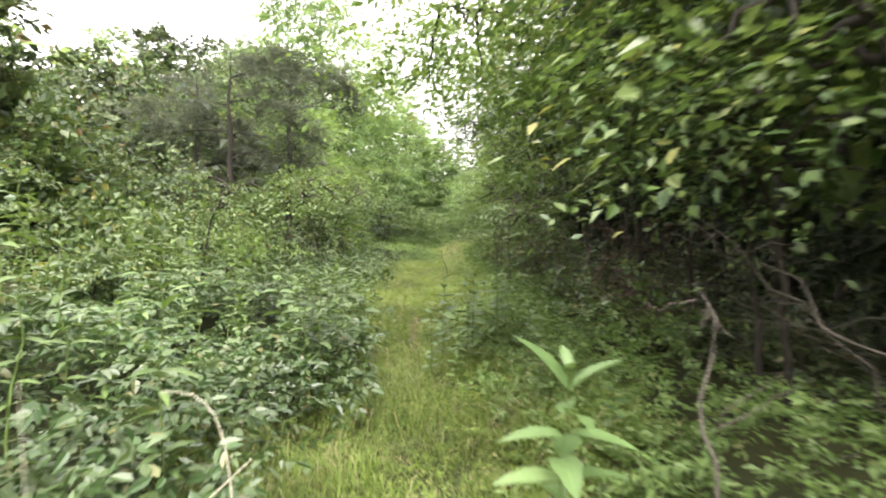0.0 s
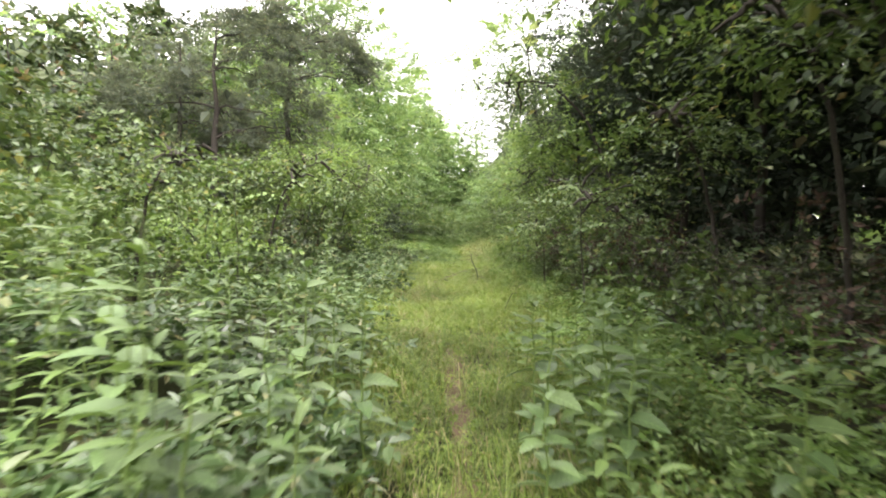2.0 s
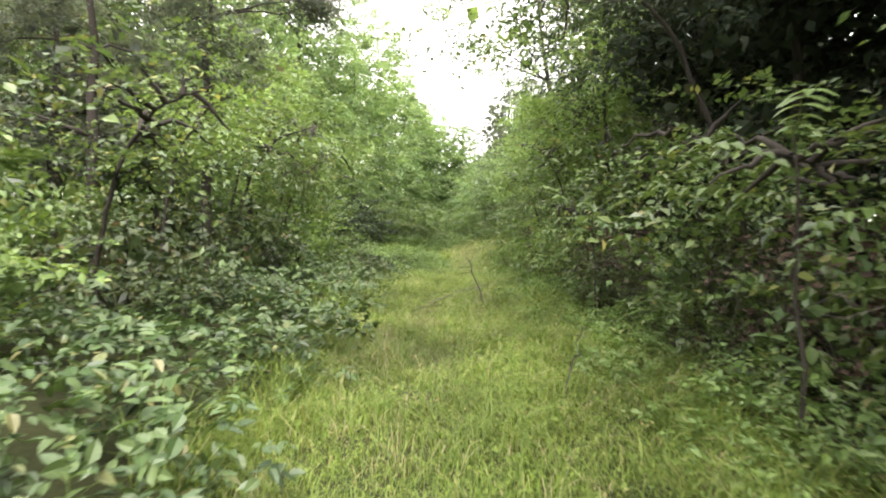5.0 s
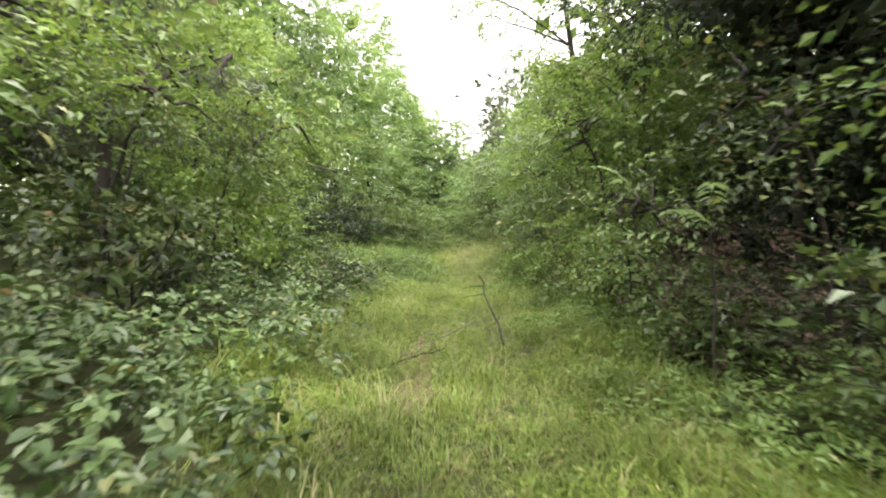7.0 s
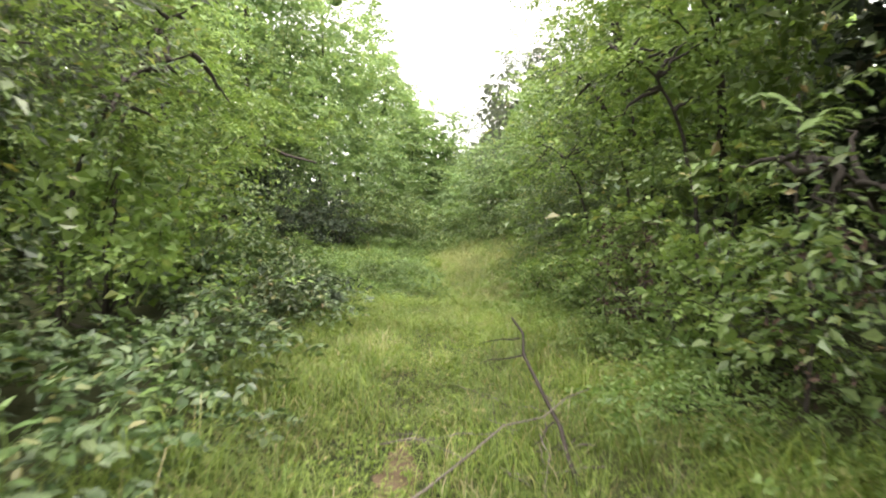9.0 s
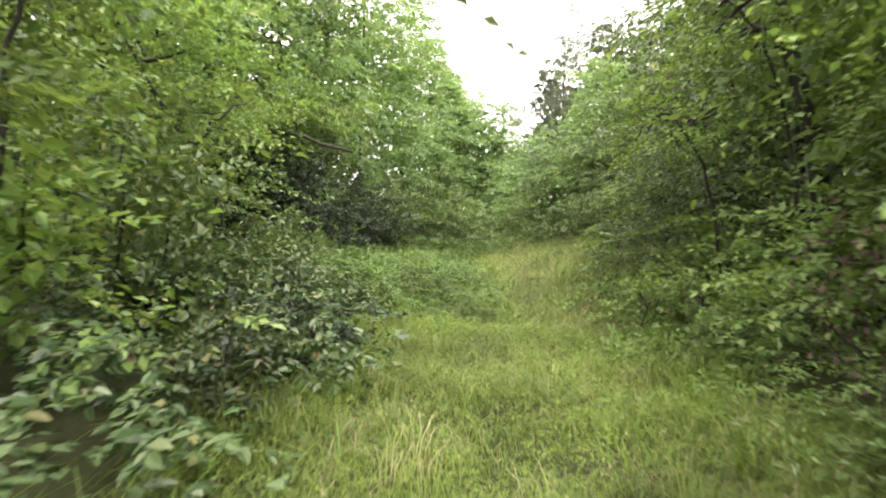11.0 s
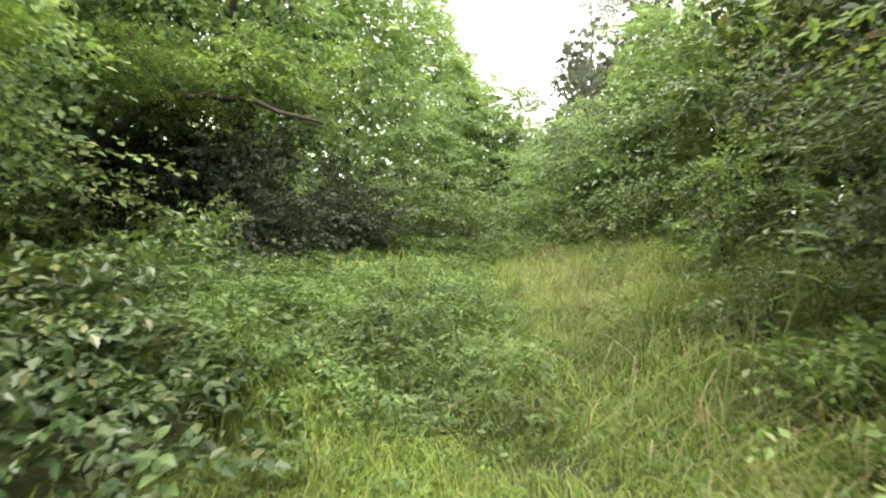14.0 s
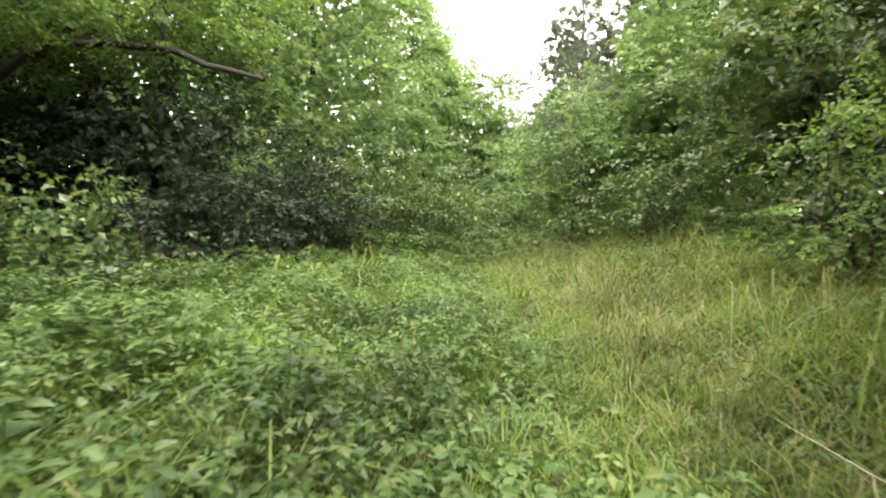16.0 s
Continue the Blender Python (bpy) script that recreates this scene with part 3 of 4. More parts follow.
for k, (x, y, sx, sy, h, leaf, mat) in enumerate([
        # left bank
        (-4.6, 8.0, 1.2, 1.2, 1.7, 0.075, M_SHRUB), (-5.6, 11.5, 1.3, 1.4, 2.2, 0.08, M_SHRUB), (-4.4, 13.4, 0.9, 1.0, 2.1, 0.085, M_BRIGHT), (-3.9, 15.6, 1.1, 1.2, 1.6, 0.08, M_THICKET),
        (-5.8, 16.0, 1.4, 1.4, 2.6, 0.08, M_SHRUB), (-3.7, 18.8, 1.2, 1.4, 2.0, 0.08, M_THICKET), (-3.6, 22.4, 1.2, 1.4, 2.8, 0.085, M_BRIGHT),
        (-4.1, 25.6, 1.2, 1.5, 3.4, 0.085, M_SHRUB), (-7.8, 13.5, 1.6, 1.6, 3.2, 0.09, M_SHRUB), (-8.2, 9.0, 1.7, 1.6, 3.0, 0.09, M_SHRUB), (-9.0, 5.0, 1.8, 1.8, 2.6, 0.09, M_SHRUB),
        (-7.6, 17.4, 1.5, 1.5, 2.8, 0.09, M_THICKET), (-4.0, 29.5, 1.1, 1.2, 1.6, 0.09, M_SHRUB), (-4.9, 27.6, 1.2, 1.2, 3.4, 0.09, M_SHRUB),
        # M_SHADE bushes down to the right bank: hollow's shade put into leaf colour
        (-2.9, 27.6, 0.8, 1.0, 1.15, 0.085, M_HERB), (-1.9, 25.0, 0.55, 0.7, 0.95, 0.085, M_SHADE), (-2.3, 23.6, 0.6, 0.7, 1.05, 0.085, M_THICKET), (2.5, 27.4, 0.6, 0.8, 1.3, 0.07, M_BRIGHT), (2.9, 25.6, 0.6, 0.8, 1.2, 0.075, M_BRIGHT), (2.7, 29.4, 0.5, 0.7, 0.9, 0.07, M_BRIGHT), (3.1, 31.5, 0.45, 0.45, 1.3, 0.07, M_SHRUB), (-3.6, 25.9, 0.8, 0.9, 1.2, 0.085, M_HERB),
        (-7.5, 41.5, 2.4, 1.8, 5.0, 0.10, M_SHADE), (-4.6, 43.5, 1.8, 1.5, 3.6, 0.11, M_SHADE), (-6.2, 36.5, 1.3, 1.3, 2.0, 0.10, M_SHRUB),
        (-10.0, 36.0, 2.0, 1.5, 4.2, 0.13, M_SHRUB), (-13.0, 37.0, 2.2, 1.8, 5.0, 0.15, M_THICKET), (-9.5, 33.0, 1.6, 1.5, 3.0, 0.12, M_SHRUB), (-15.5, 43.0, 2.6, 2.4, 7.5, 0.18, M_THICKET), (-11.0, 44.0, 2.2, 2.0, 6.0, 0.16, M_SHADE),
        (-3.6, 47.0, 1.8, 1.4, 4.4, 0.12, M_SHRUB), (-2.0, 48.5, 1.5, 1.3, 4.6, 0.12, M_SHRUB), (-0.7, 51.5, 1.4, 1.2, 4.4, 0.12, M_SHRUB), (0.3, 56.0, 1.3, 1.2, 4.2, 0.13, M_SHRUB), (-4.8, 45.2, 1.2, 1.0, 2.2, 0.10, M_CLEAR), (-2.9, 45.8, 1.1, 0.9, 1.7, 0.10, M_CLEAR), (-1.2, 47.6, 1.0, 0.9, 1.5, 0.10, M_CLEAR), (2.9, 52.5, 1.1, 1.2, 3.0, 0.12, M_SHRUB), (-2.4, 53.0, 1.7, 1.7, 3.4, 0.14, M_SHRUB), (-1.0, 59.0, 1.7, 1.7, 3.8, 0.15, M_HAZY_POPLAR), (0.6, 71.0, 2.0, 1.6, 4.2, 0.18, M_HAZY_POPLAR), (2.6, 70.0, 1.8, 1.6, 4.4, 0.18, M_HAZY_POPLAR), (-9.5, 43.0, 2.2, 1.8, 5.5, 0.14, M_SHADE), (-13.0, 41.5, 2.2, 1.8, 5.0, 0.15, M_SHADE), (-5.8, 40.2, 1.6, 1.3, 2.6, 0.12, M_SHADE), (-6.4, 48.0, 1.8, 1.8, 3.8, 0.13, M_SHRUB),
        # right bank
        # back bushes: M_SHADE leaves are darkened for the thicket's inner shade
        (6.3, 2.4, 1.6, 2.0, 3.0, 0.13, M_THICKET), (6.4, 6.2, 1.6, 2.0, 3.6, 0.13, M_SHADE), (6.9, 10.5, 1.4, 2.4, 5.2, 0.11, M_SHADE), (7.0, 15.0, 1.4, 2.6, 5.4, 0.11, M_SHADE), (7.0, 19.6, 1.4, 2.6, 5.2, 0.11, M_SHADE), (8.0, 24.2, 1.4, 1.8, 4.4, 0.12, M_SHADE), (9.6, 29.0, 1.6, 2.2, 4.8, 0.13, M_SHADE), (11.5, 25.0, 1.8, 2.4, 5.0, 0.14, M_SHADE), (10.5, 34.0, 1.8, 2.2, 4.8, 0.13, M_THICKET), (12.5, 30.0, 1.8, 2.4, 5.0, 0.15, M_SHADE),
        (3.1, 6.6, 0.8, 1.0, 1.25, 0.08, M_SHRUB), (2.9, 9.2, 0.8, 1.1, 1.3, 0.08, M_SHRUB), (3.0, 12.3, 0.9, 1.1, 1.7, 0.08, M_SHRUB), (3.1, 15.2, 0.9, 1.2, 1.9, 0.085, M_SHRUB),
        (2.9, 18.6, 0.8, 1.0, 1.3, 0.08, M_SHRUB), (2.9, 21.4, 0.9, 1.0, 1.9, 0.085, M_BRIGHT), (3.7, 24.2, 1.0, 1.2, 2.0, 0.085, M_BRIGHT), (4.2, 28.5, 1.1, 1.4, 1.9, 0.085, M_BRIGHT),
        (6.3, 33.4, 1.1, 1.5, 1.6, 0.09, M_SHRUB), (6.1, 38.6, 1.1, 1.6, 2.2, 0.10, M_SHRUB), (5.0, 43.0, 1.3, 1.6, 3.0, 0.11, M_SHRUB), (4.6, 47.6, 1.5, 1.6, 5.0, 0.11, M_SHRUB),
        (4.2, 56.0, 1.7, 1.8, 4.0, 0.14, M_HAZY_POPLAR), (3.4, 64.0, 1.6, 1.8, 4.2, 0.16, M_HAZY_POPLAR), (4.6, 35.2, 0.75, 0.7, 3.3, 0.085, M_BRIGHT)]):
    shrub(300 + k, "bush", (x, y), (sx, sy, h), SHRUB, leaf * (1.2 if leaf < 0.1 else 1.3), int(24 + (9 if abs(x) > 6 else 13) * sx * h), 5, 7 if leaf < 0.1 else 6, mat, y < 8 and abs(x) < 6, 0.6, "bushes along the track")


# ---- undergrowth ----
def herb_layer(seed, count, xr, yr, edge, height, leaf, each, aspect, mat, reach=0.16, rounded=True, lay=0.35, soften=0.12):
    """A waist-high layer of leafy stems; edge(y) is where it ends towards the track."""
    rng = np.random.default_rng(seed)
    x, y = rng.uniform(*xr, count), rng.uniform(*yr, count)
    e = edge(y) + rng.normal(0, soften, count)
    inside = (x < e) if xr[0] < 0 else (x > e)
    if xr[0] < -4.9 and yr[0] < 20:
        inside &= x - xr[0] > 0.55 + 0.55 * np.sin(1.7 * y + seed) + 0.3 * rng.normal(size=count)
        inside &= y - yr[0] > 0.35 + 0.35 * np.sin(2.9 * x)
    x, y, e = x[inside], y[inside], e[inside]
    hollow = np.sin(1.25 * x + 0.9 * y + 0.4 * seed) * np.sin(1.05 * y - 1.4 * x + seed) > 0.28
    hollow = hollow & (np.abs(x - e) > 0.7) & (y < 31)
    keep = ~(hollow & (rng.uniform(0, 1, len(x)) < 0.6))
    x, y, e, hollow = x[keep], y[keep], e[keep], hollow[keep]
    hill = 0.5 + 0.5 * np.sin(1.9 * x + 0.7 * y + seed) * np.sin(1.3 * y - 0.8 * x)
    h = height * (0.45 + 0.55 * np.clip(np.abs(x - e) / 0.9, 0, 1)) * (0.5 + 0.75 * hill) * np.where(hollow, 0.35, 1.0)
    z = ground_z(x, y) + h * rng.uniform(0.15, 1.0, len(x)) ** 0.7
    ang = rng.uniform(0, 2 * np.pi, len(x))
    way = np.stack([np.cos(ang), np.sin(ang), rng.normal(0.15, 0.25, len(x))], -1)
    return sprays(rng, np.stack([x, y, z], -1), way, reach * rng.uniform(0.6, 1.4, len(x)), each, leaf, aspect, 0.35, rounded, lay)


def left_edge(y):
    return np.interp(y, [0, 3, 5, 8, 12, 20, 25, 28, 32, 40, 50], [-0.75, -0.75, -0.6, -0.9, -1.3, -1.4, -1.5, -1.6, -2.2, -2.6, -1.6]) + 0.24 * np.sin(1.3 * y + 0.7) + 0.22 * np.sin(2.9 * y) + 0.16 * np.sin(6.1 * y)


def clearing_edge(y):
    return np.interp(y, [29, 31, 36, 44, 52], [-1.2, -0.3, 0.0, 0.0, 0.0]) + 0.4 * np.sin(1.7 * y) + 0.28 * np.sin(4.3 * y)


def right_edge(y):
    return np.interp(y, [0, 3, 6, 10, 15, 20, 26, 32, 40, 50], [1.2, 1.35, 1.5, 1.8, 2.0, 2.0, 2.3, 4.2, 5.0, 3.4]) + 0.26 * np.sin(1.4 * y + 1) + 0.22 * np.sin(3.3 * y) + 0.15 * np.sin(6.7 * y)


def stuff(name, data, mat, label, category):
    return tagged(new(name, mesh_from(name, *data, mat)), label, category, kind="stuff")


stuff("undergrowth", herb_layer(11, 7300, (-5.5, -0.3), (0.8, 9.5), left_edge, 0.85, 0.10, 6, 0.5, M_HERB, soften=0.2), M_HERB,
      "waist-high broad-leaved undergrowth on the bank", "undergrowth")
stuff("undergrowth", herb_layer(12, 6200, (-5.0, -0.9), (9.5, 30), left_edge, 0.85, 0.095, 6, 0.6, M_BANK, rounded=True, soften=0.25), M_BANK,
      "dense brambly undergrowth beside the track", "undergrowth")
stuff("undergrowth", herb_layer(16, 11000, (-6.0, 0.7), (29, 37), clearing_edge, 0.58, 0.09, 6, 0.5, M_CLEAR, rounded=False, soften=0.9), M_CLEAR,
      "sea of bright leafy weeds in the clearing", "undergrowth")
stuff("undergrowth", herb_layer(17, 7000, (-6.0, 0.5), (37, 52), clearing_edge, 0.62, 0.095, 6, 0.5, M_CLEAR, rounded=False, soften=0.9), M_CLEAR,
      "bright leafy weeds farther down the clearing", "undergrowth")
stuff("undergrowth", herb_layer(13, 3500, (-11.0, -5.0), (29, 50), left_edge, 0.8, 0.13, 6, 0.62, M_HERB, rounded=False), M_HERB,
      "leafy green undergrowth at the clearing's edge", "undergrowth")
stuff("undergrowth", herb_layer(14, 6500, (1.0, 3.8), (0.6, 27), right_edge, 0.55, 0.075, 6, 0.5, M_WEED, rounded=False, soften=0.3), M_WEED,
      "low green undergrowth below the thicket", "undergrowth")
stuff("undergrowth", herb_layer(15, 4500, (2.2, 7.5), (27, 52), right_edge, 0.7, 0.13, 6, 0.62, M_SHRUB, rounded=False), M_SHRUB,
      "leafy undergrowth below the trees", "undergrowth")
stuff("undergrowth", herb_layer(18, 2600, (-4.0, 4.5), (47, 58), lambda y: 0 * y + 4.5, 1.15, 0.14, 6, 0.5, M_CLEAR, rounded=False), M_CLEAR,
      "tall leafy weeds closing the far end of the clearing", "undergrowth")
stuff("undergrowth", herb_layer(19, 2600, (1.3, 2.6), (5, 27), lambda y: right_edge(y) - 0.45 + 0.5 * np.sin(2.1 * y), 0.5, 0.075, 6, 0.45, M_WEED, rounded=False, soften=0.2), M_WEED,
      "bright green weeds in front of the thicket", "undergrowth")
# floor plants take the dark thicket leaf to deepen the shade under the canopy
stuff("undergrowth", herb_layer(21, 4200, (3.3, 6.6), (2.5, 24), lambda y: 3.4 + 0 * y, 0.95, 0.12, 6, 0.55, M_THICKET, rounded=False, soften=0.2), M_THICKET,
      "undergrowth on the floor of the thicket, shade put into dark leaves", "undergrowth")
stuff("undergrowth", herb_layer(22, 3400, (1.4, 6.0), (28, 46), lambda y: 2.3 + 0.5 * np.sin(1.1 * y) + 0.3 * np.sin(2.9 * y), 0.72, 0.075, 6, 0.45, M_CLEAR, rounded=False, soften=0.5), M_CLEAR,
      "leafy green weeds standing among the dry grass", "undergrowth")
stuff("undergrowth", herb_layer(20, 1900, (0.6, 2.1), (2.6, 11), lambda y: 0.95 + 0.2 * np.sin(2.3 * y), 0.48, 0.07, 6, 0.45, M_WEED, rounded=False, soften=0.2), M_WEED,
      "fresh green weeds along the track's edge", "undergrowth")


def blades(seed, count, xr, yr, length, width, keep, lean=0.9):
    """Grass blades that spring from tufts and bow over in three joints."""
    rng = np.random.default_rng(seed)
    tufts = count // 9
    tx, ty = rng.uniform(*xr, tufts), rng.uniform(*yr, tufts)
    vigour, heading = rng.lognormal(0, 0.28, tufts), rng.uniform(0, 2 * np.pi, tufts)
    own = rng.integers(0, tufts, count)
    dx, dy = rng.normal(0, 0.055, count), rng.normal(0, 0.055, count)
    x, y = tx[own] + dx, ty[own] + dy
    ok = keep(x, y, rng.uniform(0, 1, count))
    x, y, dx, dy, own = x[ok], y[ok], dx[ok], dy[ok], own[ok]
    n = len(x)
    stand = 0.8 + 0.4 * np.sin(2.7 * x + 1.1 * y) * np.sin(2.1 * y - 0.7 * x + 1) + 0.25 * np.sin(6.3 * x - 2.0 * y) * np.sin(5.1 * y + 2.2 * x)
    stand = np.clip(stand, 0.3, 2) * (1 + 0.45 * np.clip(np.abs(x - 0.35) - 0.6, 0, 1.2)) * np.clip(vigour[own], 0.5, 1.8)
    ln = (length * stand * rng.uniform(0.4, 1.35, n))[:, None]
    a = np.arctan2(dy + 0.045 * np.sin(heading[own]), dx + 0.045 * np.cos(heading[own])) + rng.normal(0, 0.7, n)
    out = np.stack([np.cos(a), np.sin(a), np.zeros(n)], -1)
    side = np.stack([-np.sin(a), np.cos(a), np.zeros(n)], -1) * (width * rng.uniform(0.6, 1.4, n))[:, None] / 2
    bow = rng.uniform(0.5 if lean > 1.2 else 0.35, 1.0, (n, 1)) * lean
    root = np.stack([x, y, ground_z(x, y) - 0.01], -1)
    low = root + ln * (UP * (0.42 - 0.05 * bow) + 0.14 * bow * out)
    mid = root + ln * (UP * (0.72 - 0.22 * bow) + 0.42 * bow * out)
    tip = root + ln * (UP * (0.95 - 0.68 * bow) + 0.9 * bow * out)
    v = np.stack([root - side, root + side, low + side, low - side, mid + side * 0.8, mid - side * 0.8, tip], 1).reshape(-1, 3)
    return v, np.arange(n)[:, None] * 7 + [0, 1, 2, 3, 3, 2, 4, 5, 5, 4, 6]


def grass(name, seed, count, xr, yr, length, width, keep, mat, label, lean=0.9):
    v, loops = blades(seed, count, xr, yr, length, width, keep, lean)
    me = bpy.data.meshes.new(name)
    n = len(loops)
    me.vertices.add(len(v))
    me.vertices.foreach_set("co", v.astype(np.float32).ravel())
    me.loops.add(loops.size)
    me.loops.foreach_set("vertex_index", loops.astype(np.int32).ravel())
    me.polygons.add(3 * n)
    start = (np.arange(n)[:, None] * 11 + [0, 4, 8]).astype(np.int32)
    me.polygons.foreach_set("loop_start", start.ravel())
    me.update(calc_edges=True)
    me.materials.append(mat)
    return tagged(new(name, me), label, "grass", kind="stuff")


def worn_x(y):
    return np.interp(y, [0, 6, 9, 17, 19, 30], [0.1, 0.05, 0.0, -0.25, -0.2, 0.2])


def worn_w(y):
    return np.interp(y, [5, 8, 9, 10, 16.5, 17.3, 19.2, 20], [0.07, 0.08, 0.13, 0.11, 0.13, 0.2, 0.18, 0.12]) + 0.025 * np.sin(4.1 * y) + 0.02 * np.sin(9.7 * y)


def worn(y):
    """How bare the trodden line is along its length."""
    return np.interp(y, [0, 5.0, 6.0, 9.0, 11.5, 16.5, 17.3, 19.6, 20.4, 40], [0.2, 0.3, 0.6, 0.9, 0.35, 0.3, 0.95, 0.9, 0.3, 0.2])


def on_track(x, y, u):
    trodden = np.exp(-((x - worn_x(y)) / worn_w(y)) ** 4) * worn(y)
    return (x > left_edge(y) - np.where(y > 29, 2.2, 0.5)) & (x < right_edge(y) + 0.5) & (u > trodden * 0.93)


def dry_side(x, y, u):
    return (x < right_edge(y) + 0.6) & (x > 0.8 + 0.35 * np.sin(0.9 * y) + 0.2 * np.sin(2.3 * y)) & (u < np.clip((x - 0.1) / 2.4, 0.08, 0.8))


grass("grass", 21, 78000, (-1.8, 2.6), (0.8, 16), 0.28, 0.0056, on_track, M_GRASS, "fresh green grass on the track", 1.4)
grass("grass", 22, 68000, (-2.2, 2.8), (16, 30), 0.29, 0.0058, on_track, M_GRASS, "fresh green grass on the track", 1.4)
grass("grass", 23, 20000, (-4.5, 5.2), (37, 56), 0.44, 0.019, on_track, M_GRASS, "long green grass in the clearing", 1.15)
grass("grass", 26, 34000, (-3.6, 4.8), (29.5, 37), 0.38, 0.009, on_track, M_GRASS, "long green grass in the clearing", 1.35)
grass("dry_grass", 25, 14000, (-1.4, 2.2), (1, 27), 0.26, 0.0055, on_track, M_DRY, "dry straw-coloured blades among green grass", 1.2)
grass("dry_grass", 24, 24000, (0.2, 5.6), (27.5, 50), 0.52, 0.0068, dry_side, M_DRY, "tall tan dry grass bowed over and mixed with green", 1.3)
grass("grass", 27, 16000, (0.5, 5.4), (28, 44), 0.5, 0.008, dry_side, M_GRASS, "tall green grass among the dry blades", 1.25)


def low_weeds(seed, count, xr, yr, leaf, each):
    """Small leafy weeds among the grass."""
    rng = np.random.default_rng(seed)
    x, y = rng.uniform(*xr, count), rng.uniform(*yr, count)
    ok = (x > left_edge(y) - 0.3) & (x < right_edge(y) + 0.3) & (np.sin(1.9 * x + 0.8 * y) * np.sin(1.4 * y - x) > rng.uniform(-0.9, 0.7, count))
    x, y = x[ok], y[ok]
    z = ground_z(x, y) + rng.uniform(0.03, 0.22, len(x))
    a = rng.uniform(0, 2 * np.pi, len(x))
    way = np.stack([np.cos(a), np.sin(a), rng.normal(0.25, 0.2, len(x))], -1)
    return sprays(rng, np.stack([x, y, z], -1), way, rng.uniform(0.05, 0.14, len(x)), each, leaf, 0.5, 0.3, False, 0.35)


stuff("low_weeds", low_weeds(31, 22000, (-1.8, 2.6), (0.8, 30), 0.038, 5), M_GRASS, "small leafy weeds growing through the grass", "weeds")
stuff("low_weeds", low_weeds(32, 14000, (-3.2, 4.0), (28, 52), 0.065, 4), M_CLEAR, "small leafy weeds growing through the grass", "weeds")


def far_woods():
    """The closed woods all round, well behind the trees along the track."""
    rng = np.random.default_rng(71)
    def wall(n, xr, yr, zr):
        p = np.stack([rng.uniform(*xr, n), rng.uniform(*yr, n), rng.uniform(0, 1, n) * zr], -1)
        p[:, 2] = p[:, 2] * (0.75 + 0.25 * np.sin(0.7 * p[:, 0] + 0.9 * p[:, 1])) + ground_z(p[:, 0], p[:, 1])
        return p
    p = np.concatenate([wall(2600, (17, 26), (-12, 95), 11.0), wall(3200, (-27, -18), (-12, 95), 13.0), wall(1300, (-24, 24), (92, 108), 9.0), wall(700, (-22, 22), (-22, -13), 7.0)])
    return sprays(rng, p, rng.normal(size=p.shape) * [1, 1, 0.4], rng.uniform(0.8, 1.6, len(p)), 5, 1.0, 0.65, 0.35, False, 0.5)


stuff("far_woods", far_woods(), M_HAZY_POPLAR, "closed green woods in the distance", "woods")


def worn_patch(y0, y1, seed):
    """Bare trodden soil with a frayed outline, a hair above the ground."""
    rng = np.random.default_rng(seed)
    n, k = int((y1 - y0) / 0.06), 7
    y = np.linspace(y0, y1, n)
    taper = np.sqrt(np.clip(np.minimum(y - y0, y1 - y) / 0.5, 0, 1))
    half = worn_w(y) * taper * rng.uniform(0.75, 1.25, n)
    xx = worn_x(y)[:, None] + half[:, None] * np.linspace(-1, 1, k)[None] + rng.normal(0, 0.01, (n, k))
    yy = np.repeat(y[:, None], k, 1)
    zz = ground_z(xx, yy) + 0.012 + rng.normal(0, 0.002, (n, k))
    i, j = np.meshgrid(np.arange(n - 1), np.arange(k - 1), indexing="ij")
    a = i * k + j
    f = np.stack([a, a + 1, a + k + 1, a + k], -1).reshape(-1, 4)
    me = mesh_from("path_soil", np.stack([xx, yy, zz], -1).reshape(-1, 3), f, M_DIRT, True)
    return tagged(new("path_soil", me), "bare trodden reddish soil on the track", "soil", kind="structure")


worn_patch(5.6, 10.6, 3)
worn_patch(17.0, 20.0, 4)


# ---- tall weeds, each leaf a piece of its own ----
def blade_leaf(name, length, width, mat, teeth=0.0, n=7):
    """A pointed leaf with a sunken midrib, bowed along its length."""
    s = np.linspace(0, 1, n)
    w = width / 2 * np.sin(np.pi * s ** 0.75) ** 0.8 * (1 + teeth * np.where(np.arange(n) % 2, 1, -1))
    w[0], w[-1] = width * 0.03, 0.0005
    z = -0.55 * length * s ** 2 * 0.6
    mid = np.stack([np.zeros(n), s * length, z], -1)
    v = np.concatenate([mid + np.stack([w, 0 * w, w * 0.28], -1), mid, mid + np.stack([-w, 0 * w, w * 0.28], -1)])
    i = np.arange(n - 1)
    f = np.concatenate([np.stack([i, i + n, i + n + 1, i + 1], -1), np.stack([i + n, i + 2 * n, i + 2 * n + 1, i + n + 1], -1)])
    return mesh_from(name, v, f, mat, True)


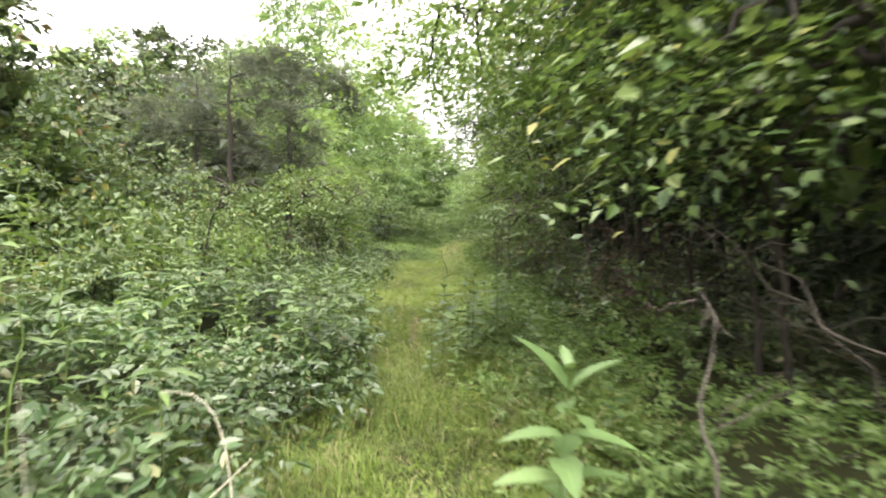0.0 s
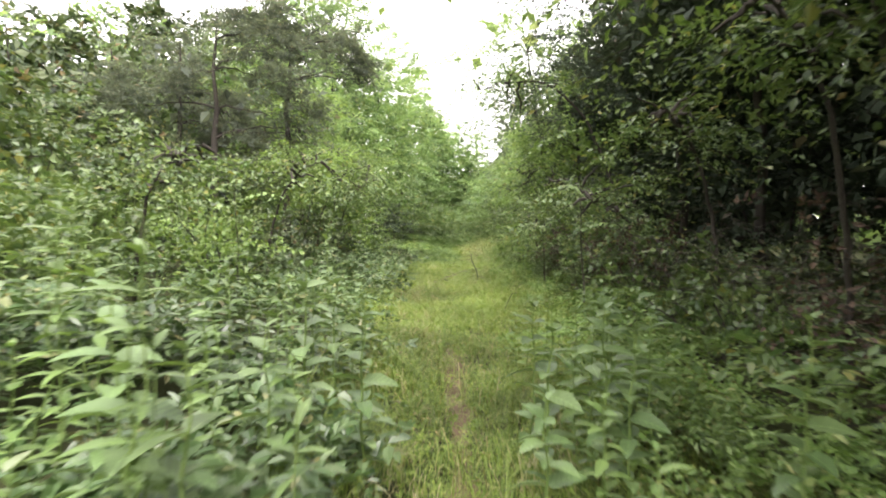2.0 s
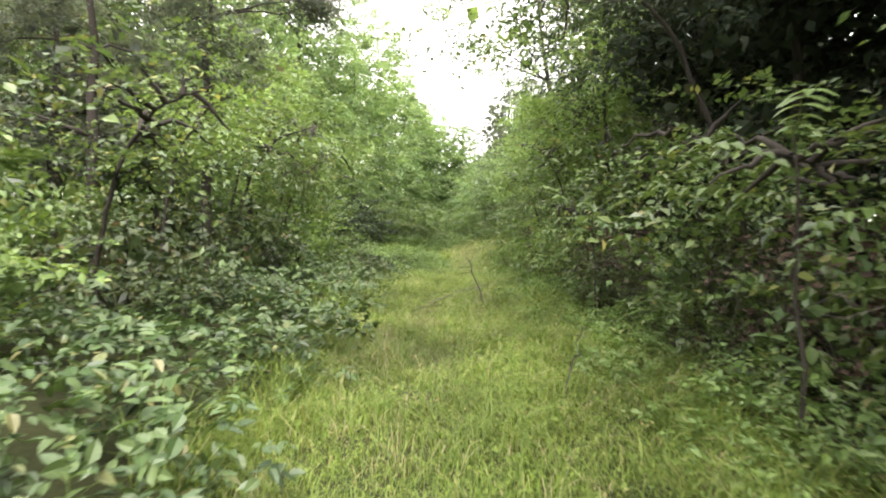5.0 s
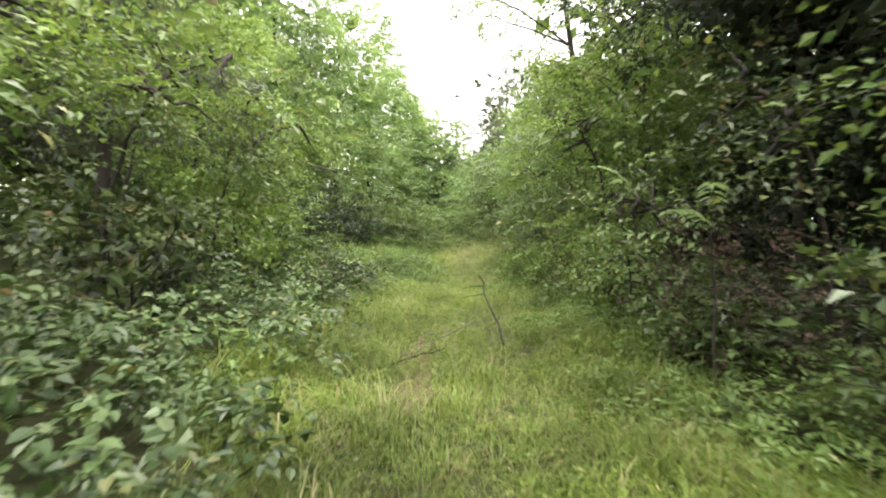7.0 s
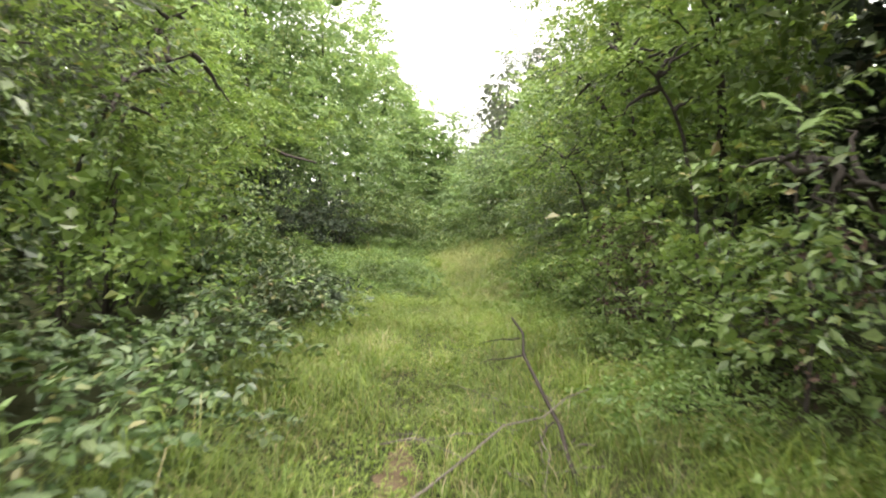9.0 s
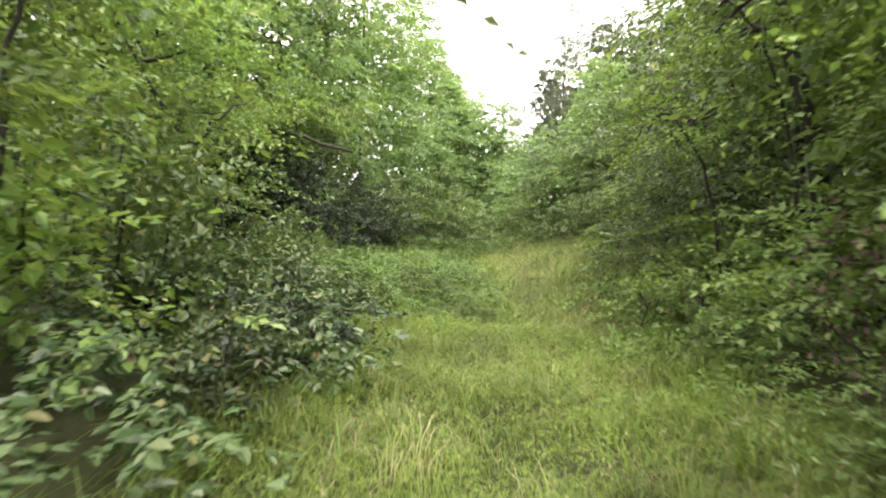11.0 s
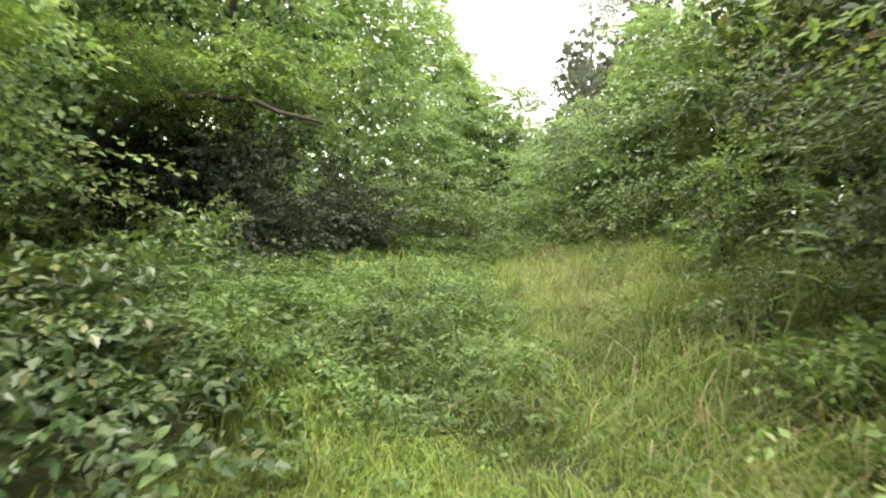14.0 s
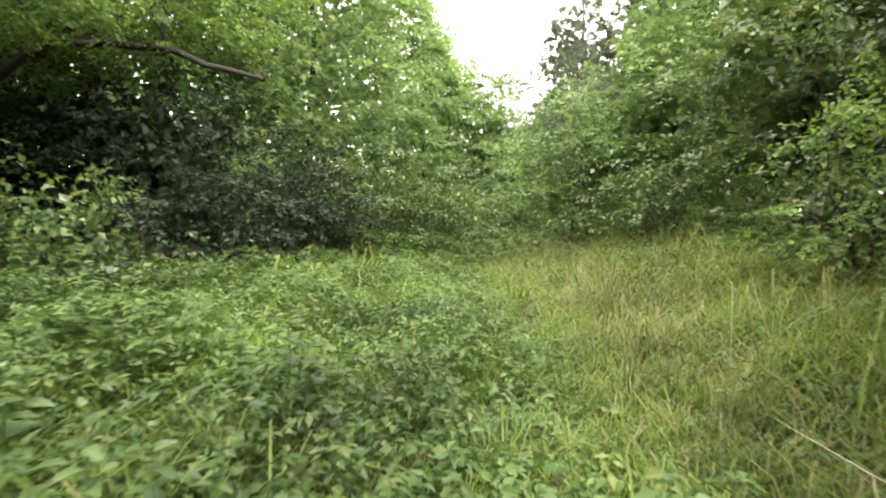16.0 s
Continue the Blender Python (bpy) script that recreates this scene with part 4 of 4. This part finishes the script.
def weed(seed, height, leaves, length, width, label, mat, whorl=2, name="tall_weed"):
    """An upright stalk with leaves in pairs, longest low down, drooping at the tips."""
    rng = np.random.default_rng(seed)
    root = thing(name, (0, 0, 0), label, "weed", "tall weeds beside the track")
    line = bent(rng, (0, 0, -0.05), (rng.uniform(-0.08, 0.08) * height, rng.uniform(-0.08, 0.08) * height, height), 8, 0, 0.012)
    v, f = tube_data(line, np.linspace(0.0065, 0.002, 8), 5)
    part("stalk", mesh_from("stalk", v, f, M_STALK, True), root)
    shape = blade_leaf("leaf", length, width, mat, 0.06)
    turn = rng.uniform(0, 6.28)
    tiers = leaves // whorl
    for i in range(tiers):
        s = 0.22 + 0.78 * i / (tiers - 1)
        at = np.array([np.interp(s * height, line[:, 2], line[:, 0]), np.interp(s * height, line[:, 2], line[:, 1]), s * height])
        for j in range(whorl):
            a = turn + i * 1.57 + j * 2 * np.pi / whorl + rng.normal(0, 0.25)
            leaf = part("leaf", shape, root)
            size = (1.05 - 0.6 * abs(s - 0.55)) * rng.uniform(0.8, 1.15)
            if i == tiers - 1:
                size *= 0.6
            leaf.matrix_basis = Matrix.LocRotScale(at, Euler((radians(rng.uniform(0, 30) + 30 * (s > 0.9)), radians(rng.normal(0, 12)), a)), (size, size, size))
    return root


WEEDS = [
    weed(401, 1.05, 22, 0.14, 0.045, "tall green weed with long pointed leaves", M_BROAD),
    weed(402, 0.85, 20, 0.12, 0.055, "leafy green weed with broad pointed leaves", M_BROAD),
    weed(403, 1.3, 26, 0.13, 0.035, "slender upright weed with narrow leaves", M_NARROW),
    weed(404, 0.7, 18, 0.11, 0.06, "low leafy weed with broad pale leaves", M_PALE)]
hero = weed(405, 1.2, 26, 0.27, 0.095, "pale green weed with long drooping pointed leaves", M_PALE)
hero.location = (0.69, 1.65, float(ground_z(0.69, 1.65)))
WEED_PLACES = [
    (0, -1.1, 2.6, 1.3), (2, -1.9, 3.2, 1.2), (2, -2.4, 4.6, 1.25), (2, -1.5, 4.2, 1.05), (0, -3.0, 4.0, 1.3), (2, -3.2, 6.0, 1.25),
    (0, -0.55, 5.2, 0.85), (0, -0.72, 5.9, 0.8), (3, 0.32, 5.6, 1.0), (3, 0.42, 6.3, 1.05), (1, 0.55, 5.2, 0.9), (1, 0.65, 5.9, 0.95), (3, -0.55, 6.4, 1.0),
    (1, -0.85, 5.0, 1.0), (3, -0.95, 6.8, 1.1), (1, -0.62, 7.2, 0.8), (3, 0.5, 7.0, 1.0), (1, 0.8, 7.3, 0.85), (1, 1.0, 8.0, 0.95), (3, 1.2, 7.2, 1.1), (3, 1.35, 8.3, 1.1),
    (1, 1.5, 7.6, 1.0), (0, 1.7, 8.4, 0.75), (3, 1.6, 9.2, 0.9), (1, 0.95, 8.8, 0.7), (3, -1.0, 7.8, 1.1), (1, -1.25, 7.2, 1.1), (3, -1.3, 8.4, 1.0), (1, -1.5, 9.2, 1.0),
    (3, -0.9, 8.9, 0.9), (0, -1.8, 7.8, 0.9), (1, -1.4, 10.6, 0.9), (3, -1.6, 11.5, 1.0), (1, -1.7, 13.0, 0.9), (3, -1.5, 14.8, 0.9), (1, -1.6, 16.6, 1.0), (3, -1.45, 18.0, 1.0),
    (1, -1.6, 19.5, 1.0), (3, -1.7, 21.0, 1.0), (1, 1.9, 11.0, 0.8), (3, 2.1, 13.0, 0.8), (3, 2.2, 16.5, 0.9), (1, 2.1, 18.2, 0.9), (2, 2.45, 29.9, 1.7),
    (2, -2.3, 26.6, 1.0), (3, -1.7, 26.6, 1.0), (1, -1.95, 26.1, 1.0), (3, -1.55, 27.4, 0.9), (1, -2.1, 28.9, 1.2), (3, -1.75, 30.2, 1.0), (1, -2.4, 30.6, 1.2), (3, -2.9, 31.3, 1.2), (3, -3.5, 30.8, 1.3), (1, -2.6, 32.4, 1.2),
    (2, -0.6, 33.0, 0.6), (2, 0.1, 34.0, 0.55), (0, 3.2, 33.2, 0.9), (0, 3.5, 36.0, 0.9), (1, 3.0, 38.0, 1.0), (1, -3.6, 34.0, 1.1), (3, -3.2, 36.0, 1.2), (3, 2.4, 24.6, 0.9), (1, 2.5, 26.4, 0.9),
    (0, -2.3, 29.3, 1.2), (1, -2.2, 29.8, 1.3), (0, -2.8, 30.2, 1.25), (1, -1.8, 29.9, 1.1), (0, -3.3, 30.8, 1.3), (1, 2.35, 18.0, 1.2), (3, 2.5, 17.5, 1.1), (1, 2.2, 10.4, 1.1), (3, 2.4, 14.6, 1.1), (1, 2.3, 21.6, 1.1), (3, 2.3, 12.6, 1.0),
    (2, -2.2, 2.2, 1.0), (1, -1.0, 3.6, 1.0), (3, -1.3, 5.6, 1.1), (0, -2.0, 6.2, 1.1), (0, -2.7, 8.4, 1.1), (1, 1.5, 2.6, 0.7), (3, 1.6, 3.6, 0.8), (3, 1.3, 4.6, 0.7), (1, 1.7, 5.2, 0.9)]
rng_weed = np.random.default_rng(41)
for _ in range(22):
    WEED_PLACES.append((int(rng_weed.integers(0, 4)), rng_weed.uniform(-2.4, -0.6), rng_weed.uniform(4.4, 9.0), rng_weed.uniform(0.75, 1.1)))
for _ in range(16):
    WEED_PLACES.append((int(rng_weed.choice([1, 3])), rng_weed.uniform(0.45, 1.9), rng_weed.uniform(5.4, 9.4), rng_weed.uniform(0.8, 1.1)))
for _ in range(30):
    WEED_PLACES.append((int(rng_weed.choice([1, 3])), rng_weed.uniform(-4.2, -0.9), rng_weed.uniform(29.6, 34), rng_weed.uniform(0.8, 1.15)))
for _ in range(26):
    WEED_PLACES.append((int(rng_weed.choice([0, 2, 2, 1])), rng_weed.uniform(-4.6, -1.4), rng_weed.uniform(2.8, 11.0), rng_weed.uniform(1.0, 1.3)))
used = set()
for i, (kind, x, y, size) in enumerate(WEED_PLACES):
    size *= {0: 0.85, 1: 1.1, 2: 0.95, 3: 1.3}[kind] if 4.3 < y < 9.5 else 1.0
    if x > 0 and 4.3 < y < 9.5:
        size *= 0.95
    m = Matrix.LocRotScale((x, y, float(ground_z(x, y))), Euler((0, 0, i * 2.4)), (size, size, size))
    if kind in used:
        copy_thing(WEEDS[kind], m)
    else:
        used.add(kind)
        WEEDS[kind].matrix_basis = m


# ---- saplings with feathered leaves over the right bank ----
def frond(rng, root, a, b, pairs, shape, lift):
    line = bent(rng, a, b, 8, lift, 0.01)
    v, f = tube_data(line, np.linspace(0.004, 0.0015, 8), 5)
    rachis = part("frond", mesh_from("frond", v, f, M_STALK, True), root)
    t = unit(np.gradient(line, axis=0))
    for k in range(pairs):
        s = 0.2 + 0.8 * k / (pairs - 1)
        p = np.array([np.interp(s, np.linspace(0, 1, 8), line[:, c]) for c in range(3)])
        d = t[min(7, int(s * 7))]
        head = math.atan2(d[1], d[0]) - math.pi / 2
        for hand in ((1, -1) if k < pairs - 1 else (0,)):
            leaflet = part("leaflet", shape, rachis)
            size = rng.uniform(0.85, 1.1) * (1.1 - 0.4 * abs(s - 0.5))
            leaflet.matrix_basis = Matrix.LocRotScale(p, Euler((radians(-8), radians(hand * 10 + rng.normal(0, 8)), head + hand * radians(62))), (size, size, size))


def feathered_sapling(seed, at, fronds, label):
    rng = np.random.default_rng(seed)
    root = thing("sapling", (*at, float(ground_z(*at))), label, "sapling", "feathered saplings")
    shape = blade_leaf("leaflet", 0.13, 0.055, M_NARROW)
    top = max(h for _, _, h in fronds)
    stem("stem", rng, (0, 0, -0.05), (-0.1, 0, top), 0.018, 0.006, M_BARK, root, 0, 0.012)
    for dx, dy, h in fronds:
        frond(rng, root, (-0.1 * h / top, 0, h - 0.12), (dx, dy, h), 7, shape, 0.10)
    return root


feathered_sapling(451, (2.15, 12.1), [(-0.95, -0.35, 1.95), (-0.75, 0.45, 1.75), (-0.55, -0.75, 2.15), (0.3, -0.7, 1.6)], "young walnut-like sapling with bright feathered leaves")
feathered_sapling(452, (2.7, 19.8), [(-0.8, -0.5, 2.35), (-0.5, -0.9, 2.15), (-0.9, 0.3, 2.0), (0.2, -0.9, 2.5)], "young sapling with light green feathered leaves")
feathered_sapling(453, (2.5, 17.2), [(-0.7, -0.4, 1.7), (-0.5, -0.7, 1.9), (-0.8, 0.3, 1.5)], "small sapling with bright green feathered leaves")
feathered_sapling(454, (-3.6, 12.6), [(0.8, -0.4, 1.8), (0.6, 0.5, 1.5), (0.3, -0.8, 2.0), (-0.5, -0.6, 1.7)], "leafy sapling with light feathered leaves on the bank")


# ---- fallen branches on the track ----
def fallen_branch(seed, a, b, r, twigs, label, mat):
    rng = np.random.default_rng(seed)
    a, b = np.array(a), np.array(b)
    root = thing("fallen_branch", a, label, "branch", "fallen branches")
    stem("branch", rng, (0, 0, 0), b - a, r, r * 0.45, mat, root, 0.02, 0.02, 8, 6)
    for k in range(twigs):
        s = rng.uniform(0.3, 0.9)
        p = (b - a) * s
        stem("twig", rng, p, p + unit(rng.normal(size=3) * [1, 1, 0.4] + [0, 0, 0.2]) * rng.uniform(0.15, 0.4), r * 0.4, r * 0.15, mat, root, 0.03, 0.04, 5, 5)
    return root


fallen_branch(501, (0.90, 19.25, -0.10), (0.65, 20.15, 0.76), 0.019, 3, "dark bare branch propped up in the grass", M_BARK)
fallen_branch(502, (-0.45, 18.7, -0.06), (1.15, 19.85, 0.3), 0.009, 4, "thin bare branch lying across the grass", M_TWIG)
fallen_branch(503, (0.66, 19.1, -0.12), (0.85, 19.9, 0.10), 0.009, 1, "pale dead branch stub in the grass", M_TWIG)
fallen_branch(504, (-0.5, 18.4, -0.10), (0.1, 18.7, 0.02), 0.010, 3, "thin dark twig lying in flattened grass", M_BARK)
fallen_branch(505, (-0.35, 19.9, -0.10), (0.5, 19.7, 0.06), 0.008, 3, "thin dead twig lying in the grass", M_TWIG)
fallen_branch(506, (1.0, 13.4, -0.15), (1.5, 14.6, 0.3), 0.010, 2, "thin bare branch leaning in the grass", M_BARK)


rng_twig = np.random.default_rng(91)
for k in range(9):
    x, y = rng_twig.uniform(0.1, 1.3), rng_twig.uniform(18.9, 20.6)
    a = rng_twig.uniform(0, 6.28)
    z = float(ground_z(x, y)) + 0.06
    fallen_branch(510 + k, (x, y, z), (x + 0.5 * math.cos(a), y + 0.5 * math.sin(a), z + rng_twig.uniform(0.0, 0.15)), 0.006, 2, "short dry twig lying in the grass", M_TWIG)


# ---- dead branches under the thicket ----
def dead_branch(seed, a, b, r, label="grey dead branch bare of leaves under the thicket", mat=None):
    rng = np.random.default_rng(seed)
    a, b = np.array(a, float), np.array(b, float)
    root = thing("dead_branch", a, label, "branch", "dead branches under the thicket")
    stem("branch", rng, (0, 0, 0), b - a, r, r * 0.35, mat or M_TWIG, root, 0.05, 0.035, 9, 6)
    for k in range(5):
        p = (b - a) * rng.uniform(0.25, 0.95)
        q = p + unit(b - a + 0.9 * rng.normal(size=3) * np.linalg.norm(b - a)) * rng.uniform(0.25, 0.6)
        stem("twig", rng, p, q, r * 0.4, r * 0.12, mat or M_TWIG, root, 0.02, 0.06, 6, 4)
    return root


rng_dead = np.random.default_rng(77)
dead_branch(520, (1.75, 2.3, 0.0), (1.75, 2.75, 1.2), 0.012, "crooked grey dead stem standing at the thicket's foot")
dead_branch(521, (3.2, 3.2, 0.35), (1.95, 3.4, 1.75), 0.009)
dead_branch(522, (3.0, 2.6, 0.5), (2.1, 3.6, 1.6), 0.008)
for k in range(10):
    y = 5.0 + 1.8 * k + rng_dead.uniform(-0.4, 0.4)
    z = rng_dead.uniform(0.4, 1.3)
    dead_branch(530 + k, (3.4, y, z), (2.05 + rng_dead.uniform(-0.1, 0.3), y + rng_dead.uniform(-0.9, 0.9), z + rng_dead.uniform(-0.2, 0.8)), rng_dead.uniform(0.005, 0.009))
for k in range(9):
    y = 8.5 + 1.55 * k + rng_dead.uniform(-0.5, 0.5)
    z = rng_dead.uniform(1.9, 2.6)
    dead_branch(570 + k, (4.9, y + rng_dead.uniform(-0.5, 0.5), z), (3.0 + rng_dead.uniform(-0.2, 0.5), y - rng_dead.uniform(0.2, 1.2), z + rng_dead.uniform(0.2, 1.1)),
                rng_dead.uniform(0.007, 0.012), "dark bare limb in the shade of the thicket", M_BARK)


def brush_tangle(seed, count, xr, yr, zr):
    rng = np.random.default_rng(seed)
    pieces = []
    for k in range(count):
        a = np.array([rng.uniform(*xr), rng.uniform(*yr), 0.0])
        a[2] = ground_z(a[0], a[1]) + rng.uniform(*zr)
        b = a + unit(rng.normal(size=3) * [1, 1, 0.7]) * rng.uniform(0.4, 1.1)
        pieces.append(tube_data(bent(rng, a, b, 5, rng.uniform(-0.1, 0.1), 0.05), np.linspace(0.005, 0.0018, 5), 3))
    return joined(pieces)


stuff("dead_brush", brush_tangle(541, 560, (2.3, 3.6), (2.2, 24), (0.2, 1.6)), M_BARK, "tangle of thin grey dead twigs under the thicket", "brush")


def withered(seed, count, xr, yr, zr):
    rng = np.random.default_rng(seed)
    at = np.stack([rng.uniform(*xr, count), rng.uniform(*yr, count), rng.uniform(*zr, count)], -1)
    keep = np.sin(1.1 * at[:, 1] + 0.5) > rng.uniform(-0.6, 0.9, count)
    at = at[keep]
    return sprays(rng, at, rng.normal(size=at.shape), rng.uniform(0.15, 0.35, len(at)), 6, 0.07, 0.55, 0.6, False, 0.7)


stuff("withered_leaves", withered(542, 1300, (2.45, 3.4), (5.5, 24), (0.3, 1.6)), M_DEADLEAF, "brown withered leaves hanging on dead twigs", "leaves")


# ---- straw-coloured canes in the undergrowth ----
def cane(seed, points, r, label):
    rng = np.random.default_rng(seed)
    p = np.asarray(points, float)
    s = np.linspace(0, 1, 12)
    k = np.linspace(0, 1, len(p))
    line = np.stack([np.interp(s, k, p[:, c]) for c in range(3)], -1)
    line[1:-1] = (line[:-2] + 2 * line[1:-1] + line[2:]) / 4
    line[1:-1] = (line[:-2] + 2 * line[1:-1] + line[2:]) / 4
    v, f = tube_data(line, np.linspace(r, r * 0.5, 12), 5)
    root = new("dry_cane", mesh_from("dry_cane", v, f, M_STRAW, True))
    return tagged(root, label, "cane", "dry canes in the undergrowth")


cane(561, [(-0.16, 1.15, -0.15), (-0.17, 1.15, 0.6), (-0.2, 1.2, 0.95), (-0.28, 1.25, 1.07), (-0.42, 1.3, 1.06)], 0.0024, "pale straw-coloured cane bowed over the undergrowth")
cane(562, [(-0.72, 1.15, -0.15), (-0.70, 1.2, 0.5), (-0.72, 1.2, 1.12)], 0.0024, "pale dry cane standing upright in the undergrowth")
cane(563, [(-0.7, 0.95, 0.1), (-0.5, 1.1, 0.6), (-0.2, 1.35, 0.85)], 0.003, "thin dry cane slanting through the undergrowth")
cane(564, [(1.8, 27.6, -0.3), (2.4, 28.4, 0.15), (2.9, 28.9, 0.2)], 0.003, "dry cane lying over the tan grass")
cane(565, [(1.1, 29.8, -0.3), (1.5, 30.6, 0.1), (1.4, 31.8, 0.15)], 0.003, "dry cane fallen over the tan grass")
cane(566, [(2.2, 33.8, -0.2), (2.25, 33.9, 0.4), (2.3, 34.0, 0.75)], 0.004, "dry seed stalk standing in the tan grass")


# ---- trees with arching limbs over the clearing's left side ----
def arching_tree(seed, line, radii, crown_at, crown_r, clumps, leaf, label, mat=None):
    rng = np.random.default_rng(seed)
    p = np.asarray(line, float)
    base = p[0].copy()
    root = thing("arching_tree", base, label, "tree", "arching trees")
    s = np.linspace(0, 1, 22)
    k = np.linspace(0, 1, len(p))
    q = np.stack([np.interp(s, k, p[:, c]) for c in range(3)], -1) - base
    for _ in range(3):
        q[1:-1] = (q[:-2] + 2 * q[1:-1] + q[2:]) / 4
    q[2:-2] += rng.normal(size=(18, 3)) * radii[0] * 0.35
    v, f = tube_data(q, np.interp(s, [0, 1], radii), 8)
    part("trunk", mesh_from("trunk", v, f, M_BARK, True), root)
    crown, centres = crown_mesh(rng, np.array(crown_at) - base, crown_r, clumps, 6, 0.6, 8, leaf, 0.55, mat or M_BRIGHT, False, 0.2, 0.5, 0.4)
    part("crown", crown, root)
    for c in centres[:12]:
        near = q[np.argmin(np.linalg.norm(q - c, axis=1) + 0.4 * (q[:, 2] < 1))]
        stem("limb", rng, near, c, 0.035, 0.008, M_BARK, root, 0.06, 0.04, 7, 5)
    return root


arching_tree(601, [(-13.2, 40.2, 0.3), (-12.4, 40.3, 2.2), (-11.6, 40.4, 3.6), (-10.4, 40.6, 4.9), (-9.3, 40.7, 5.35), (-7.6, 40.6, 5.3), (-6.0, 40.5, 4.9), (-4.6, 40.4, 4.5)],
             (0.17, 0.05), (-8.0, 40.9, 6.2), (4.8, 1.2, 1.2), 210, 0.13, "tree with a dark limb arching low over the clearing")
arching_tree(603, [(-12.9, 38.2, 0.3), (-12.6, 38.2, 2.6), (-12.0, 38.3, 4.4), (-11.0, 38.4, 5.6), (-9.8, 38.5, 6.1), (-8.4, 38.6, 6.2)],
             (0.10, 0.03), (-9.9, 38.6, 6.0), (2.9, 1.2, 1.1), 110, 0.13, "tree with light olive-green leaves over a dark hollow", M_BRIGHT)
arching_tree(602, [(-4.3, 28.6, -0.1), (-4.4, 28.6, 1.2), (-4.55, 28.5, 2.2), (-5.0, 28.5, 2.9), (-5.7, 28.5, 3.9), (-6.2, 28.4, 5.0)],
             (0.075, 0.03), (-4.9, 28.6, 4.0), (1.5, 1.3, 1.5), 80, 0.11, "slim leaning tree with leafy twigs")
arching_tree(604, [(3.4, 7.6, -0.1), (3.3, 7.5, 1.6), (2.9, 7.3, 3.0), (2.2, 7.0, 3.9), (1.3, 6.7, 4.3), (0.4, 6.4, 4.25)],
             (0.045, 0.012), (0.95, 6.7, 3.95), (1.35, 1.2, 0.9), 120, 0.10, "slim tree whose light green top bends over the track")
arching_tree(605, [(4.2, 16.4, 0.1), (4.0, 16.3, 2.2), (3.4, 16.2, 3.8), (2.5, 16.1, 4.8), (1.6, 16.0, 4.9), (0.7, 15.8, 4.6)],
             (0.05, 0.01), (1.5, 16.0, 4.6), (1.2, 1.0, 0.7), 52, 0.09, "slim tree with leafy twigs hanging over the track", M_SHRUB)

# slim saplings that bend out of the thicket towards the light
for k, (x, y, out, h, mat) in enumerate([
        (3.2, 2.7, -1.2, 2.7, M_SHRUB), (3.5, 3.2, -1.1, 3.5, M_BRIGHT), (3.1, 3.9, -1.0, 2.4, M_SHRUB), (3.3, 4.6, -1.3, 3.2, M_SHRUB), (3.7, 6.6, -1.3, 3.0, M_THICKET), (3.6, 10.7, -1.3, 3.0, M_SHRUB), (3.8, 17.5, -1.2, 2.6, M_THICKET), (3.4, 14.6, -1.2, 2.4, M_SHRUB), (4.0, 28.2, -1.6, 3.4, M_BRIGHT), (3.6, 8.4, -1.3, 3.4, M_SHRUB), (3.5, 13.0, -1.2, 1.9, M_SHRUB), (3.5, 19.8, -1.2, 1.9, M_SHRUB),
        (3.6, 22.8, -1.4, 3.6, M_BRIGHT), (4.4, 26.8, -1.8, 4.6, M_BRIGHT), (-4.6, 11.2, 1.2, 2.4, M_SHRUB), (-3.9, 14.8, 1.5, 2.7, M_SHRUB), (-3.8, 18.6, 1.6, 3.0, M_SHRUB), (-3.9, 22.0, 1.6, 3.0, M_SHRUB), (-4.4, 17.2, 1.4, 3.2, M_BRIGHT), (-4.6, 20.4, 1.5, 3.6, M_BRIGHT),
        (-4.6, 24.2, 1.5, 4.4, M_BRIGHT)]):
    g = float(ground_z(x, y))
    arching_tree(620 + k, [(x, y, g - 0.05), (x + 0.05 * out, y, g + h * 0.4), (x + 0.25 * out, y - 0.1, g + h * 0.75), (x + 0.6 * out, y - 0.25, g + h * 0.95), (x + out, y - 0.4, g + h)],
                 (0.035, 0.01), (x + 0.62 * out, y - 0.25, g + h * 0.92), (0.95, 0.9, 0.55), 30, 0.095,
                 "slim sapling bending out of the thicket", mat)


# ---- a weathered post at the wood's edge ----
post = thing("fence_post", (-6.3, 38.6, float(ground_z(-6.3, 38.6)) - 0.1), "weathered grey wooden post in the undergrowth", "post")
rng_post = np.random.default_rng(9)
stem("post_shaft", rng_post, (0, 0, 0), (0.03, 0, 1.25), 0.05, 0.042, M_TWIG, post, 0, 0.004, 6, 7)
